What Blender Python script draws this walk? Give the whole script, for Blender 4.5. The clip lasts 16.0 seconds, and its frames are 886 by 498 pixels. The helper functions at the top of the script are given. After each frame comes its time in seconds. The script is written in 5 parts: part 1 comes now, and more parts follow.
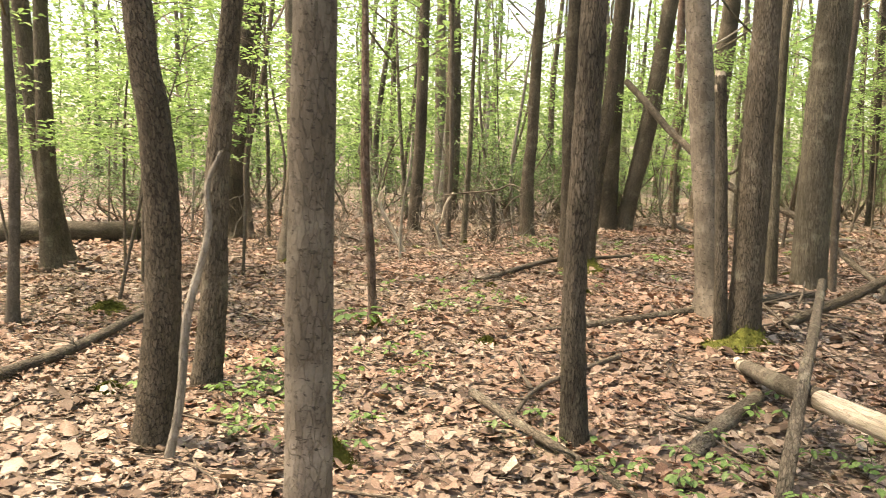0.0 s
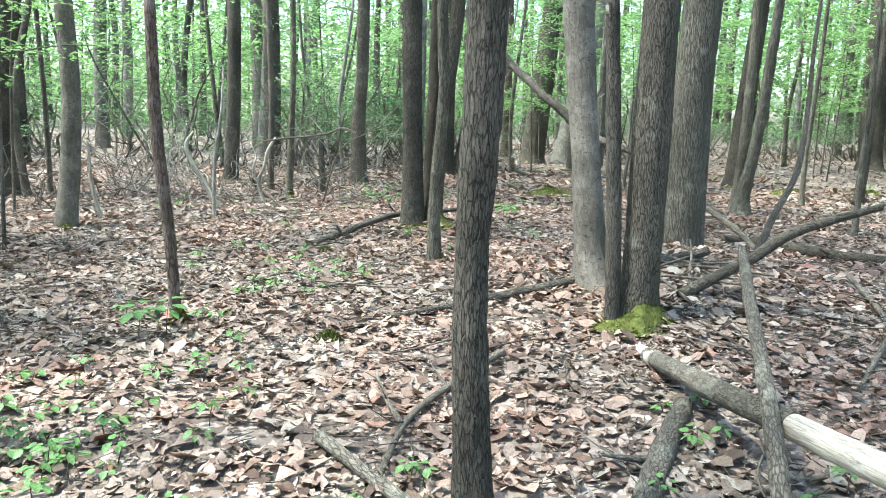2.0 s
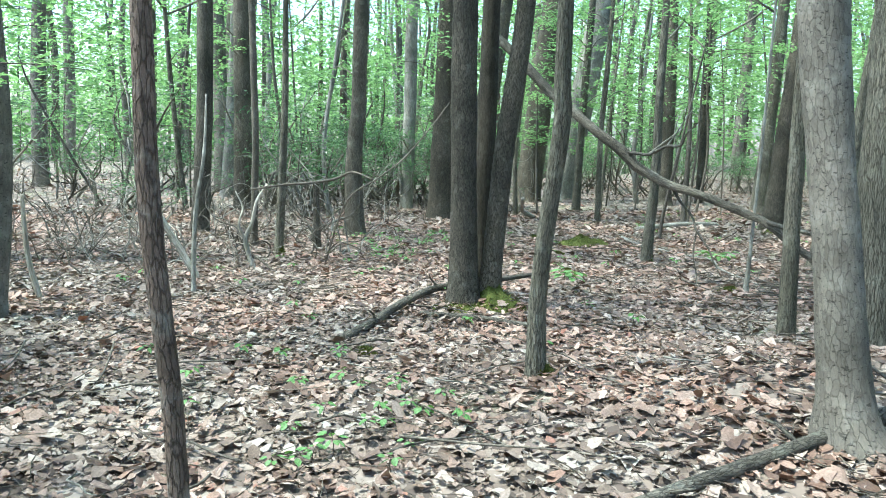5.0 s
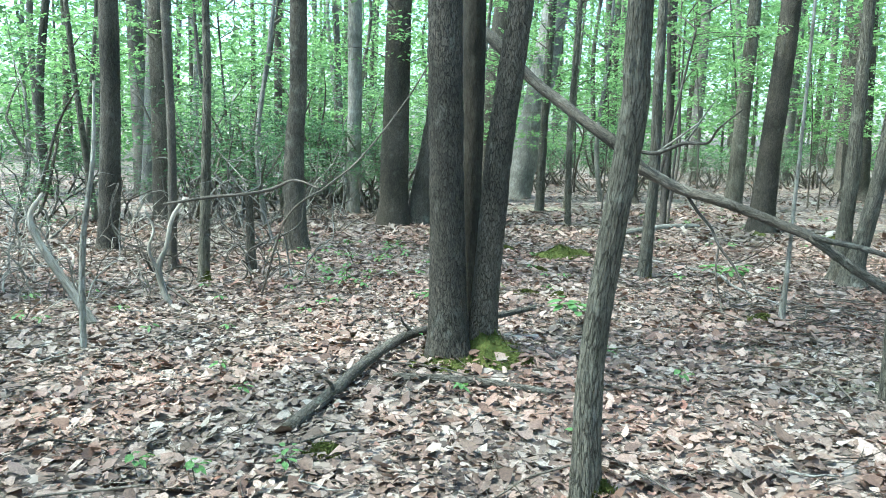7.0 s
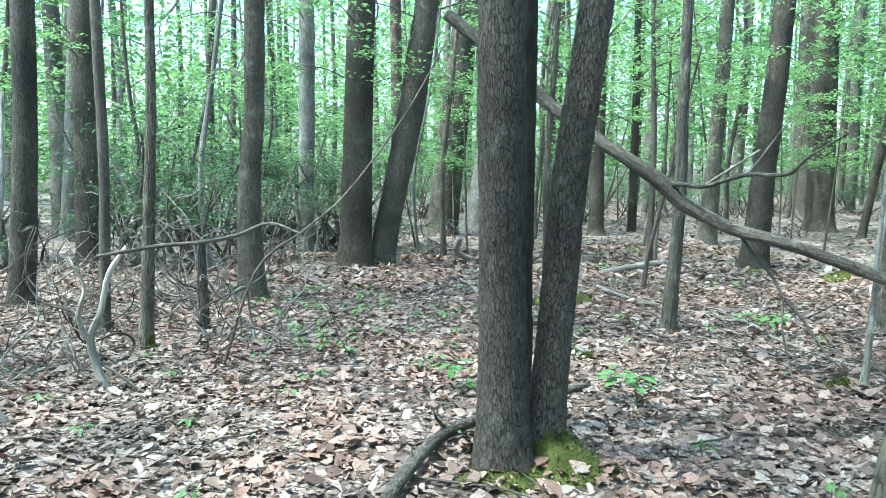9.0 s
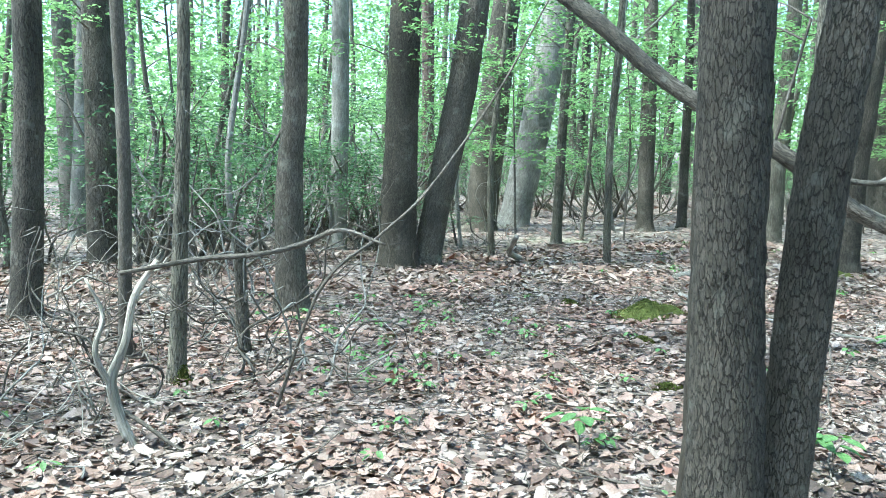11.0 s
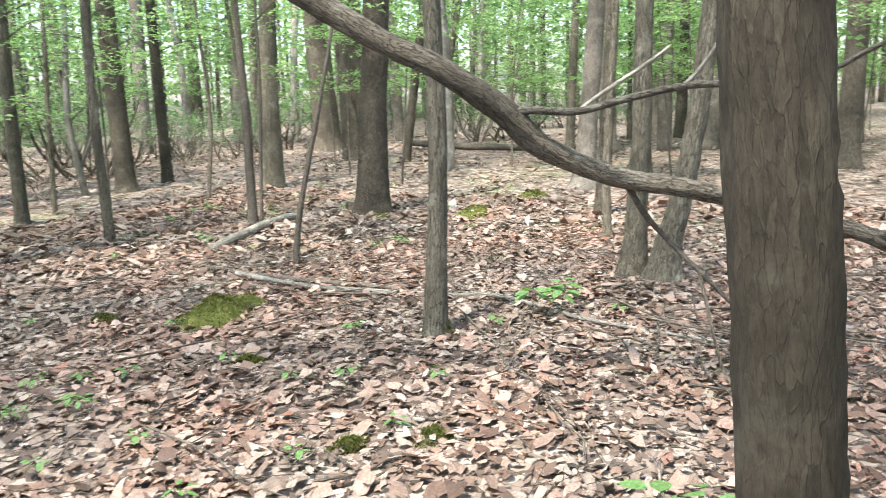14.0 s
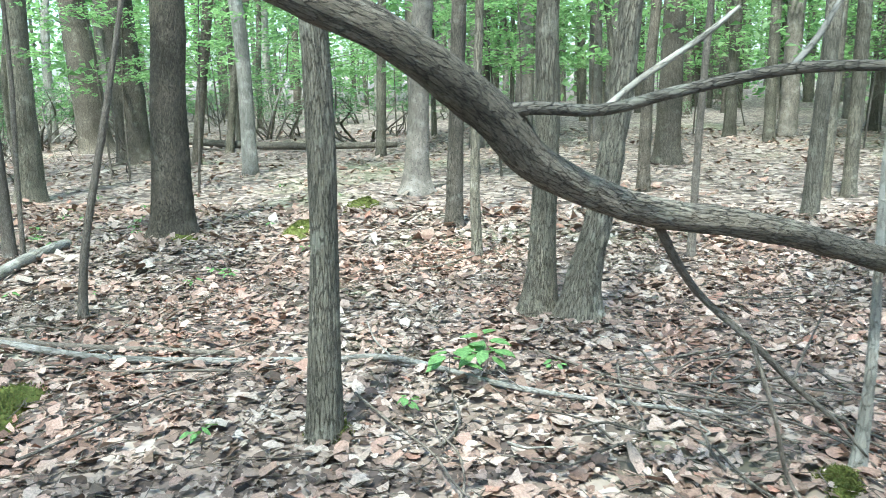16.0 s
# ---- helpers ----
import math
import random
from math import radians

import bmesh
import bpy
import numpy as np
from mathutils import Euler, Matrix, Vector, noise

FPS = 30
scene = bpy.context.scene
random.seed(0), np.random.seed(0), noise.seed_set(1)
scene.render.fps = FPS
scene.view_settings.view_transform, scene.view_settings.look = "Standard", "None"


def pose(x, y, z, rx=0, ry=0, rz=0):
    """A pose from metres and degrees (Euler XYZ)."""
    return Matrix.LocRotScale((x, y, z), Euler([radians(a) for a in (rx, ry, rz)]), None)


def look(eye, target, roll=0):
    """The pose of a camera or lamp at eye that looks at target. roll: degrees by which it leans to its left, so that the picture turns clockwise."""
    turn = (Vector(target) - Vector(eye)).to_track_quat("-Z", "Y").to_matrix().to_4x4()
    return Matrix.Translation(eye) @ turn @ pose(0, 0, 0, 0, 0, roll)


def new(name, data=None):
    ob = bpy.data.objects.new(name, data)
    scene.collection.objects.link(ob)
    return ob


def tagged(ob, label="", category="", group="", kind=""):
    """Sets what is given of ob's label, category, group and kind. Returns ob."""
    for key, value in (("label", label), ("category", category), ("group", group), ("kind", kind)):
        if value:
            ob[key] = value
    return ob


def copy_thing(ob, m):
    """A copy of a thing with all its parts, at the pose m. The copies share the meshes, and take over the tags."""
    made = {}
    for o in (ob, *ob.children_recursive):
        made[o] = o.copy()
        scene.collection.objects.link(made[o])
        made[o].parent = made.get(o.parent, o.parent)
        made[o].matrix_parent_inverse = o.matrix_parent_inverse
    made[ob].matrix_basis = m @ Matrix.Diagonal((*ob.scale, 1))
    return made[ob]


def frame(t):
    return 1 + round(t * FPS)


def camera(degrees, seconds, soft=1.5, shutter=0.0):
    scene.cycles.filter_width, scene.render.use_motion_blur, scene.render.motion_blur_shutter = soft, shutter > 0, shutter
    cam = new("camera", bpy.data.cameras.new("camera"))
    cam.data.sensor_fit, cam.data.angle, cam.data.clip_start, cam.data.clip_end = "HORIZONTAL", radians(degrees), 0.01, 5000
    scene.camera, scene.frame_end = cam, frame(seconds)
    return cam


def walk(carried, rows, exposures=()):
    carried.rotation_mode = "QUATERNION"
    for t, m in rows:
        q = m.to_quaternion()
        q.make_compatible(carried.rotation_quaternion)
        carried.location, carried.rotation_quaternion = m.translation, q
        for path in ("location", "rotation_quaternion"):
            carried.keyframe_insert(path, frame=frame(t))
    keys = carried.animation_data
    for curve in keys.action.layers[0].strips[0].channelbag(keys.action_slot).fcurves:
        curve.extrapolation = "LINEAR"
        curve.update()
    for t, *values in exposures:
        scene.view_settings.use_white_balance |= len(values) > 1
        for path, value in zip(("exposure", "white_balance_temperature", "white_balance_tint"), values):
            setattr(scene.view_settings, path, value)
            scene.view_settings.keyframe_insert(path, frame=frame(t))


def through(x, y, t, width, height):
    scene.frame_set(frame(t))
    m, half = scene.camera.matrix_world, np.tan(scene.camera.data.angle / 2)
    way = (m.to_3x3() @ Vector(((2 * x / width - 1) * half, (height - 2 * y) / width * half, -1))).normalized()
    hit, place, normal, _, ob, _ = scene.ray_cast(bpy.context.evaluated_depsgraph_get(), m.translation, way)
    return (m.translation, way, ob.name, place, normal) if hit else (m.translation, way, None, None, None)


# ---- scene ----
cam = camera(57.2, 16.0, soft=0.75, shutter=0.18)
METRES, EYE, TILT, LEAN, TURN = 13.0, 1.5, 0.0, 0.0, 0.0
ROWS = [
    (0.0, 0.0, 0.0, 0.0, 0.22, -6.05, -2.07),
    (0.5, 0.0075, 0.024, -0.0025, -4.17, -7.89, -1.95),
    (1.0, 0.0141, 0.0547, 0.0024, -6.97, -9.09, -1.97),
    (1.5, 0.0101, 0.0816, -0.0009, -9.22, -9.57, -1.97),
    (2.0, -0.0004, 0.1116, 0.0009, -12.15, -9.82, -1.98),
    (2.5, -0.0039, 0.1381, -0.0007, -13.98, -9.86, -1.89),
    (3.0, -0.003, 0.1777, 0.0038, -15.67, -9.69, -1.89),
    (3.5, -0.0106, 0.2115, 0.0008, -16.48, -9.21, -2.0),
    (4.0, -0.0283, 0.2408, 0.0059, -16.42, -8.28, -2.01),
    (4.5, -0.0387, 0.2706, 0.0073, -15.79, -7.76, -2.01),
    (7.0, -0.0172, 0.4376, 0.0098, -20.32, -8.07, -1.4),
    (7.5, -0.0211, 0.4731, 0.0142, -22.79, -7.77, -1.18),
    (8.0, -0.0209, 0.5007, 0.0128, -24.61, -7.17, -1.16),
    (8.5, -0.0176, 0.5301, 0.014, -25.34, -6.42, -1.2),
    (9.0, -0.0217, 0.5568, 0.0097, -25.44, -5.98, -1.27),
    (9.5, -0.0292, 0.5821, 0.011, -25.4, -5.82, -1.33),
    (10.0, -0.0318, 0.6066, 0.0077, -24.72, -6.05, -1.45),
    (12.5, 0.0102, 0.7532, 0.0107, -29.65, -9.37, -0.76),
    (13.0, 0.0203, 0.7807, 0.0075, -39.66, -10.05, -0.17),
    (13.5, 0.0284, 0.8141, 0.0102, -52.64, -10.33, 0.71),
    (14.0, 0.0411, 0.8361, 0.0068, -63.53, -10.7, 1.67),
    (14.5, 0.0687, 0.8563, 0.0102, -72.61, -11.37, 1.84),
    (15.0, 0.0945, 0.8823, 0.0066, -77.9, -11.75, 2.0),
    (15.5, 0.1175, 0.903, 0.009, -80.49, -11.83, 1.86),
    (16.0, 0.1387, 0.9236, 0.0063, -79.18, -11.49, 1.39),
]
EXPOSURES = [
    (0.0, 1.9, 9500, 15), (0.2, 2.05, 7900, 9), (0.45, 2.2, 6050, -1), (1.5, 2.2, 5800, -2), (4.5, 2.05, 5500, -7), (7.0, 2.05, 5200, -10), (10.0, 2.2, 5100, -9),
    (12.5, 2.3, 5150, -4), (13.6, 2.3, 5250, -4), (14.0, 2.2, 6300, 7), (14.6, 2.2, 6250, 6), (15.0, 2.25, 5550, -2), (16.0, 2.25, 5400, -6),
]
walk(cam, [(t, pose(0, 0, EYE, TILT, LEAN, TURN) @ pose(METRES * x, METRES * y, METRES * z, 90 + pitch, roll, yaw)) for t, x, y, z, yaw, pitch, roll in ROWS], EXPOSURES)

# ---- light ----
SUN_ELEVATION, SUN_AZIMUTH = radians(66), radians(-84)  # azimuth clockwise from +y
world = bpy.data.worlds.new("sky")
scene.world = world
world.use_nodes = True
wn = world.node_tree.nodes
sky = wn.new("ShaderNodeTexSky")
sky.sky_type, sky.sun_disc = "NISHITA", False
sky.sun_elevation, sky.sun_rotation = SUN_ELEVATION, SUN_AZIMUTH
sky.air_density, sky.dust_density = 1.0, 3.0
wn["Background"].inputs["Strength"].default_value = 0.15
world.node_tree.links.new(sky.outputs[0], wn["Background"].inputs["Color"])
sun = new("sun", bpy.data.lights.new("sun", "SUN"))
sun.data.energy, sun.data.angle, sun.data.color = 2.9, radians(5.0), (1.0, 0.93, 0.84)
sun_way = Vector((math.sin(SUN_AZIMUTH) * math.cos(SUN_ELEVATION), math.cos(SUN_AZIMUTH) * math.cos(SUN_ELEVATION), math.sin(SUN_ELEVATION)))
sun.matrix_world = look(sun_way * 60, (0, 0, 0))


# ---- materials ----
def node_material(name):
    m = bpy.data.materials.new(name)
    m.use_nodes = True
    n, l = m.node_tree.nodes, m.node_tree.links
    return m, n, l, n["Principled BSDF"]


def ramp_of(n, stops):
    r = n.new("ShaderNodeValToRGB")
    r.color_ramp.elements[0].position, r.color_ramp.elements[0].color = stops[0][0], (*stops[0][1], 1)
    r.color_ramp.elements[1].position, r.color_ramp.elements[1].color = stops[-1][0], (*stops[-1][1], 1)
    for p, c in stops[1:-1]:
        r.color_ramp.elements.new(p).color = (*c, 1)
    return r


def noise_of(n, l, vec, scale, detail=4, rough=0.6):
    t = n.new("ShaderNodeTexNoise")
    t.inputs["Scale"].default_value, t.inputs["Detail"].default_value, t.inputs["Roughness"].default_value = scale, detail, rough
    l.new(vec, t.inputs["Vector"])
    return t


def mix_of(n, l, fac, a, b, blend="MIX"):
    m = n.new("ShaderNodeMix")
    m.data_type, m.blend_type = "RGBA", blend
    for socket, value in ((m.inputs[0], fac), (m.inputs[6], a), (m.inputs[7], b)):
        if isinstance(value, (int, float)):
            socket.default_value = value
        elif isinstance(value, tuple):
            socket.default_value = (*value, 1)
        else:
            l.new(value, socket)
    return m.outputs[2]


def bark(name, dark, light, lichen, plate=(70, 70, 16), lichen_at=0.6, depth=0.01, crack=0.16, crack_mix=0.75, fleck=None, grain_of=(130, 130, 30)):
    """Bark in plates drawn out along the stem, with cracks between, flakes, pale lichen and darker stains."""
    m, n, l, p = node_material(name)
    grain = n.new("ShaderNodeAttribute")
    grain.attribute_name = "grain"
    stretched = n.new("ShaderNodeMapping")
    stretched.inputs["Scale"].default_value = plate
    l.new(grain.outputs["Vector"], stretched.inputs["Vector"])
    bend = noise_of(n, l, stretched.outputs[0], 0.55, 4, 0.65)
    warp = n.new("ShaderNodeVectorMath")
    warp.operation = "MULTIPLY_ADD"
    warp.inputs[1].default_value = (1.9, 1.9, 1.5)
    l.new(bend.outputs["Color"], warp.inputs[0])
    l.new(stretched.outputs[0], warp.inputs[2])
    plates = n.new("ShaderNodeTexVoronoi")
    plates.feature = "DISTANCE_TO_EDGE"
    plates.inputs["Scale"].default_value = 1.0
    l.new(warp.outputs[0], plates.inputs["Vector"])
    cells = n.new("ShaderNodeTexVoronoi")
    cells.inputs["Scale"].default_value = 1.0
    l.new(warp.outputs[0], cells.inputs["Vector"])
    each = n.new("ShaderNodeSeparateColor")
    l.new(cells.outputs["Color"], each.inputs[0])
    fibre = n.new("ShaderNodeMapping")
    fibre.inputs["Scale"].default_value = grain_of
    l.new(grain.outputs["Vector"], fibre.inputs["Vector"])
    fine = noise_of(n, l, fibre.outputs[0], 1.6, 6, 0.7)
    big = noise_of(n, l, grain.outputs["Vector"], 6.0, 6, 0.7)
    wide = noise_of(n, l, grain.outputs["Vector"], 1.5, 3, 0.5)
    gap = ramp_of(n, [(0.0, (0, 0, 0)), (max(crack, 0.01), (1, 1, 1))])
    l.new(plates.outputs["Distance"], gap.inputs[0])
    tone = ramp_of(n, [(0.28, dark), (0.74, light)])
    l.new(fine.outputs["Fac"], tone.inputs[0])
    flake = ramp_of(n, [(0.0, (0.78, 0.77, 0.75)), (1.0, (1.2, 1.19, 1.17))])
    l.new(each.outputs[0], flake.inputs[0])
    plain = mix_of(n, l, 1.0, tone.outputs[0], flake.outputs[0], "MULTIPLY")
    deep = mix_of(n, l, crack_mix, plain, tuple(0.4 * c for c in dark))
    base = mix_of(n, l, gap.outputs[0], deep, plain)
    spots = ramp_of(n, [(lichen_at, (0, 0, 0)), (lichen_at + 0.14, (0.55, 0.55, 0.55))])
    l.new(big.outputs["Fac"], spots.inputs[0])
    base = mix_of(n, l, spots.outputs[0], base, lichen)
    if fleck:  # dark lenticels
        pores = n.new("ShaderNodeMapping")
        pores.inputs["Scale"].default_value = fleck
        l.new(grain.outputs["Vector"], pores.inputs["Vector"])
        dots = ramp_of(n, [(0.6, (0, 0, 0)), (0.66, (0.85, 0.85, 0.85))])
        l.new(noise_of(n, l, pores.outputs[0], 1.0, 3, 0.6).outputs["Fac"], dots.inputs[0])
        base = mix_of(n, l, dots.outputs[0], base, tuple(0.4 * c for c in dark))
    stain = ramp_of(n, [(0.35, (0.62, 0.63, 0.61)), (0.65, (1.2, 1.19, 1.17))])
    l.new(wide.outputs["Fac"], stain.inputs[0])
    base = mix_of(n, l, 1.0, base, stain.outputs[0], "MULTIPLY")
    info = n.new("ShaderNodeObjectInfo")
    vary = ramp_of(n, [(0.0, (0.8, 0.8, 0.8)), (1.0, (1.2, 1.17, 1.12))])
    l.new(info.outputs["Random"], vary.inputs[0])
    base = mix_of(n, l, 1.0, base, vary.outputs[0], "MULTIPLY")
    l.new(base, p.inputs["Base Color"])
    p.inputs["Roughness"].default_value = 0.88
    p.inputs["Specular IOR Level"].default_value = 0.25
    height = n.new("ShaderNodeMath")
    height.operation = "MULTIPLY_ADD"
    height.inputs[1].default_value = 0.8
    l.new(fine.outputs["Fac"], height.inputs[0])
    depth_of_gap = n.new("ShaderNodeMath")
    depth_of_gap.operation = "MULTIPLY"
    depth_of_gap.inputs[1].default_value = 2.2 * crack_mix
    l.new(gap.outputs[0], depth_of_gap.inputs[0])
    l.new(depth_of_gap.outputs[0], height.inputs[2])
    lifted = n.new("ShaderNodeMath")
    lifted.operation = "MULTIPLY_ADD"
    lifted.inputs[1].default_value = 0.9 * crack_mix
    l.new(each.outputs[1], lifted.inputs[0])
    l.new(height.outputs[0], lifted.inputs[2])
    b = n.new("ShaderNodeBump")
    b.inputs["Strength"].default_value, b.inputs["Distance"].default_value = 0.9, depth
    l.new(lifted.outputs[0], b.inputs["Height"])
    l.new(b.outputs[0], p.inputs["Normal"])
    return m


def leafy(name, stops, through, gloss=0.45, share=0.45, patch=None):
    """Thin leaves that let light through; each leaf has its own tone."""
    m, n, l, p = node_material(name)
    geo = n.new("ShaderNodeNewGeometry")
    tone = ramp_of(n, stops)
    l.new(geo.outputs["Random Per Island"], tone.inputs[0])
    colour = tone.outputs[0]
    tc = n.new("ShaderNodeTexCoord")
    if patch:  # drier and redder, damper and greyer stretches
        wide = noise_of(n, l, tc.outputs["Object"], 0.8, 3)
        shade = ramp_of(n, [(0.38, patch[0]), (0.62, patch[1])])
        l.new(wide.outputs["Fac"], shade.inputs[0])
        colour = mix_of(n, l, 1.0, colour, shade.outputs[0], "MULTIPLY")
    veins = noise_of(n, l, tc.outputs["Object"], 85, 5, 0.75)
    spots = ramp_of(n, [(0.32, (0.52, 0.5, 0.48)), (0.62, (1.2, 1.2, 1.2))])
    l.new(veins.outputs["Fac"], spots.inputs[0])
    colour = mix_of(n, l, 1.0, colour, spots.outputs[0], "MULTIPLY")
    l.new(colour, p.inputs["Base Color"])
    p.inputs["Roughness"].default_value = gloss
    p.inputs["Specular IOR Level"].default_value = 0.35
    t = n.new("ShaderNodeBsdfTranslucent")
    l.new(mix_of(n, l, 1.0, colour, through, "MULTIPLY"), t.inputs["Color"])
    mix = n.new("ShaderNodeMixShader")
    mix.inputs[0].default_value = share
    l.new(p.outputs[0], mix.inputs[1])
    l.new(t.outputs[0], mix.inputs[2])
    l.new(mix.outputs[0], n["Material Output"].inputs["Surface"])
    return m


BARK_RIDGED = bark("bark_ridged", (0.062, 0.054, 0.044), (0.19, 0.169, 0.139), (0.26, 0.256, 0.213), plate=(85, 85, 15), depth=0.012, crack=0.085, crack_mix=0.75, lichen_at=0.57, grain_of=(120, 120, 34))
BARK_SCALY = bark("bark_scaly", (0.054, 0.046, 0.036), (0.165, 0.145, 0.116), (0.22, 0.216, 0.175), plate=(75, 75, 21), depth=0.012, crack=0.085, crack_mix=0.75, lichen_at=0.58, grain_of=(120, 120, 40))
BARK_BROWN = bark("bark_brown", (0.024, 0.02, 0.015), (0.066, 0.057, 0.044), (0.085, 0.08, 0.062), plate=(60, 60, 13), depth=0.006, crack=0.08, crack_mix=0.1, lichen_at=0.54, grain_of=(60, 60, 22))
BARK_GREY = bark("bark_grey", (0.13, 0.115, 0.1), (0.225, 0.203, 0.18), (0.3, 0.283, 0.255), plate=(45, 45, 15), lichen_at=0.52, depth=0.006, crack=0.06, crack_mix=0.3, fleck=(38, 38, 66), grain_of=(95, 95, 30))
BARK_PALE = bark("bark_pale", (0.18, 0.17, 0.155), (0.34, 0.325, 0.295), (0.43, 0.425, 0.395), plate=(60, 60, 12), lichen_at=0.52, depth=0.005, crack=0.08, crack_mix=0.4)
BARK_RED = bark("bark_red", (0.1, 0.07, 0.058), (0.23, 0.17, 0.143), (0.32, 0.295, 0.27), plate=(60, 60, 12), depth=0.008, crack=0.12, crack_mix=0.6, lichen_at=0.52)
BARK_OLIVE = bark("bark_olive", (0.085, 0.077, 0.061), (0.255, 0.237, 0.192), (0.34, 0.335, 0.28), plate=(85, 85, 9), depth=0.014, crack=0.09, crack_mix=0.65, lichen_at=0.56)
DEADWOOD = bark("dead_wood", (0.31, 0.28, 0.24), (0.54, 0.5, 0.445), (0.62, 0.595, 0.55), plate=(70, 70, 4), lichen_at=0.55, depth=0.003, crack=0.08, crack_mix=0.45, grain_of=(160, 160, 9))
TWIG = bark("twig_bark", (0.075, 0.064, 0.053), (0.21, 0.186, 0.16), (0.31, 0.3, 0.27), plate=(90, 90, 26), lichen_at=0.58, depth=0.002, crack=0.1, crack_mix=0.5)
LOGBARK = bark("log_bark", (0.07, 0.062, 0.052), (0.185, 0.169, 0.146), (0.27, 0.272, 0.23), plate=(80, 80, 22), lichen_at=0.54, depth=0.006, crack=0.12, crack_mix=0.6)
LEAF_SPRING = leafy("spring_leaf", [(0.0, (0.115, 0.18, 0.07)), (0.5, (0.18, 0.275, 0.115)), (1.0, (0.25, 0.355, 0.16))], (1.35, 1.5, 1.25), 0.5, 0.58)
LEAF_LAUREL = leafy("laurel_leaf", [(0.0, (0.068, 0.108, 0.058)), (0.55, (0.125, 0.193, 0.097)), (1.0, (0.22, 0.31, 0.16))], (1.1, 1.3, 1.0), 0.33, 0.42)
LEAF_SEEDLING = leafy("seedling_leaf", [(0.0, (0.08, 0.16, 0.05)), (1.0, (0.16, 0.28, 0.095))], (1.0, 1.2, 0.5), 0.5, 0.3)
LITTER = leafy("dead_leaf", [(0.0, (0.07, 0.048, 0.037)), (0.14, (0.125, 0.085, 0.065)), (0.36, (0.185, 0.132, 0.103)), (0.6, (0.25, 0.187, 0.154)), (0.8, (0.315, 0.252, 0.214)), (0.93, (0.385, 0.333, 0.29)), (1.0, (0.23, 0.12, 0.086))], (0.9, 0.75, 0.6), 0.45, 0.1, patch=((1.14, 0.98, 0.9), (0.86, 0.92, 0.92)))


def moss_material():
    m, n, l, p = node_material("moss")
    tc = n.new("ShaderNodeTexCoord")
    a = noise_of(n, l, tc.outputs["Object"], 9, 5, 0.7)
    f = noise_of(n, l, tc.outputs["Object"], 160, 3, 0.7)
    tone = ramp_of(n, [(0.3, (0.05, 0.058, 0.016)), (0.55, (0.115, 0.128, 0.034)), (0.75, (0.185, 0.19, 0.06))])
    l.new(a.outputs["Fac"], tone.inputs[0])
    l.new(mix_of(n, l, 0.5, tone.outputs[0], f.outputs["Color"], "OVERLAY"), p.inputs["Base Color"])
    p.inputs["Roughness"].default_value = 1.0
    p.inputs["Specular IOR Level"].default_value = 0.1
    b = n.new("ShaderNodeBump")
    b.inputs["Strength"].default_value, b.inputs["Distance"].default_value = 0.9, 0.012
    l.new(f.outputs["Fac"], b.inputs["Height"])
    l.new(b.outputs[0], p.inputs["Normal"])
    return m


def soil_material():
    """Leaf mould: cells the size of leaves, each with its own tone, over dark soil."""
    m, n, l, p = node_material("leaf_mould")
    tc = n.new("ShaderNodeTexCoord")
    w = noise_of(n, l, tc.outputs["Object"], 9, 3)
    warp = n.new("ShaderNodeVectorMath")
    warp.operation = "MULTIPLY_ADD"
    warp.inputs[1].default_value = (0.12, 0.12, 0.12)
    l.new(w.outputs["Color"], warp.inputs[0])
    l.new(tc.outputs["Object"], warp.inputs[2])
    v = n.new("ShaderNodeTexVoronoi")
    v.inputs["Scale"].default_value = 13
    l.new(warp.outputs[0], v.inputs["Vector"])
    sep = n.new("ShaderNodeSeparateColor")
    l.new(v.outputs["Color"], sep.inputs[0])
    tone = ramp_of(n, [(0.0, (0.04, 0.028, 0.022)), (0.35, (0.1, 0.073, 0.057)), (0.65, (0.2, 0.155, 0.124)), (1.0, (0.32, 0.268, 0.227))])
    l.new(sep.outputs[0], tone.inputs[0])
    big = noise_of(n, l, tc.outputs["Object"], 0.35, 4)
    green = ramp_of(n, [(0.56, (0, 0, 0)), (0.72, (0.35, 0.35, 0.35))])
    l.new(big.outputs["Fac"], green.inputs[0])
    l.new(mix_of(n, l, green.outputs[0], tone.outputs[0], (0.1, 0.17, 0.04)), p.inputs["Base Color"])
    p.inputs["Roughness"].default_value = 0.85
    b = n.new("ShaderNodeBump")
    b.inputs["Strength"].default_value, b.inputs["Distance"].default_value = 0.9, 0.03
    l.new(sep.outputs[1], b.inputs["Height"])
    l.new(b.outputs[0], p.inputs["Normal"])
    return m


MOSS, SOIL = moss_material(), soil_material()


# ---- helpers for shapes ----
def hash_grid(i, j, seed):
    h = np.sin(i * 127.1 + j * 311.7 + seed * 74.7) * 43758.5453
    return h - np.floor(h)


def value_noise(u, v, seed, wrap=0):
    """Smooth noise 0..1 on arrays; u repeats after wrap cells."""
    iu, iv = np.floor(u), np.floor(v)
    fu, fv = u - iu, v - iv
    fu, fv = fu * fu * (3 - 2 * fu), fv * fv * (3 - 2 * fv)
    a, b = (iu % wrap, (iu + 1) % wrap) if wrap else (iu, iu + 1)
    low = hash_grid(a, iv, seed) * (1 - fu) + hash_grid(b, iv, seed) * fu
    high = hash_grid(a, iv + 1, seed) * (1 - fu) + hash_grid(b, iv + 1, seed) * fu
    return low * (1 - fv) + high * fv


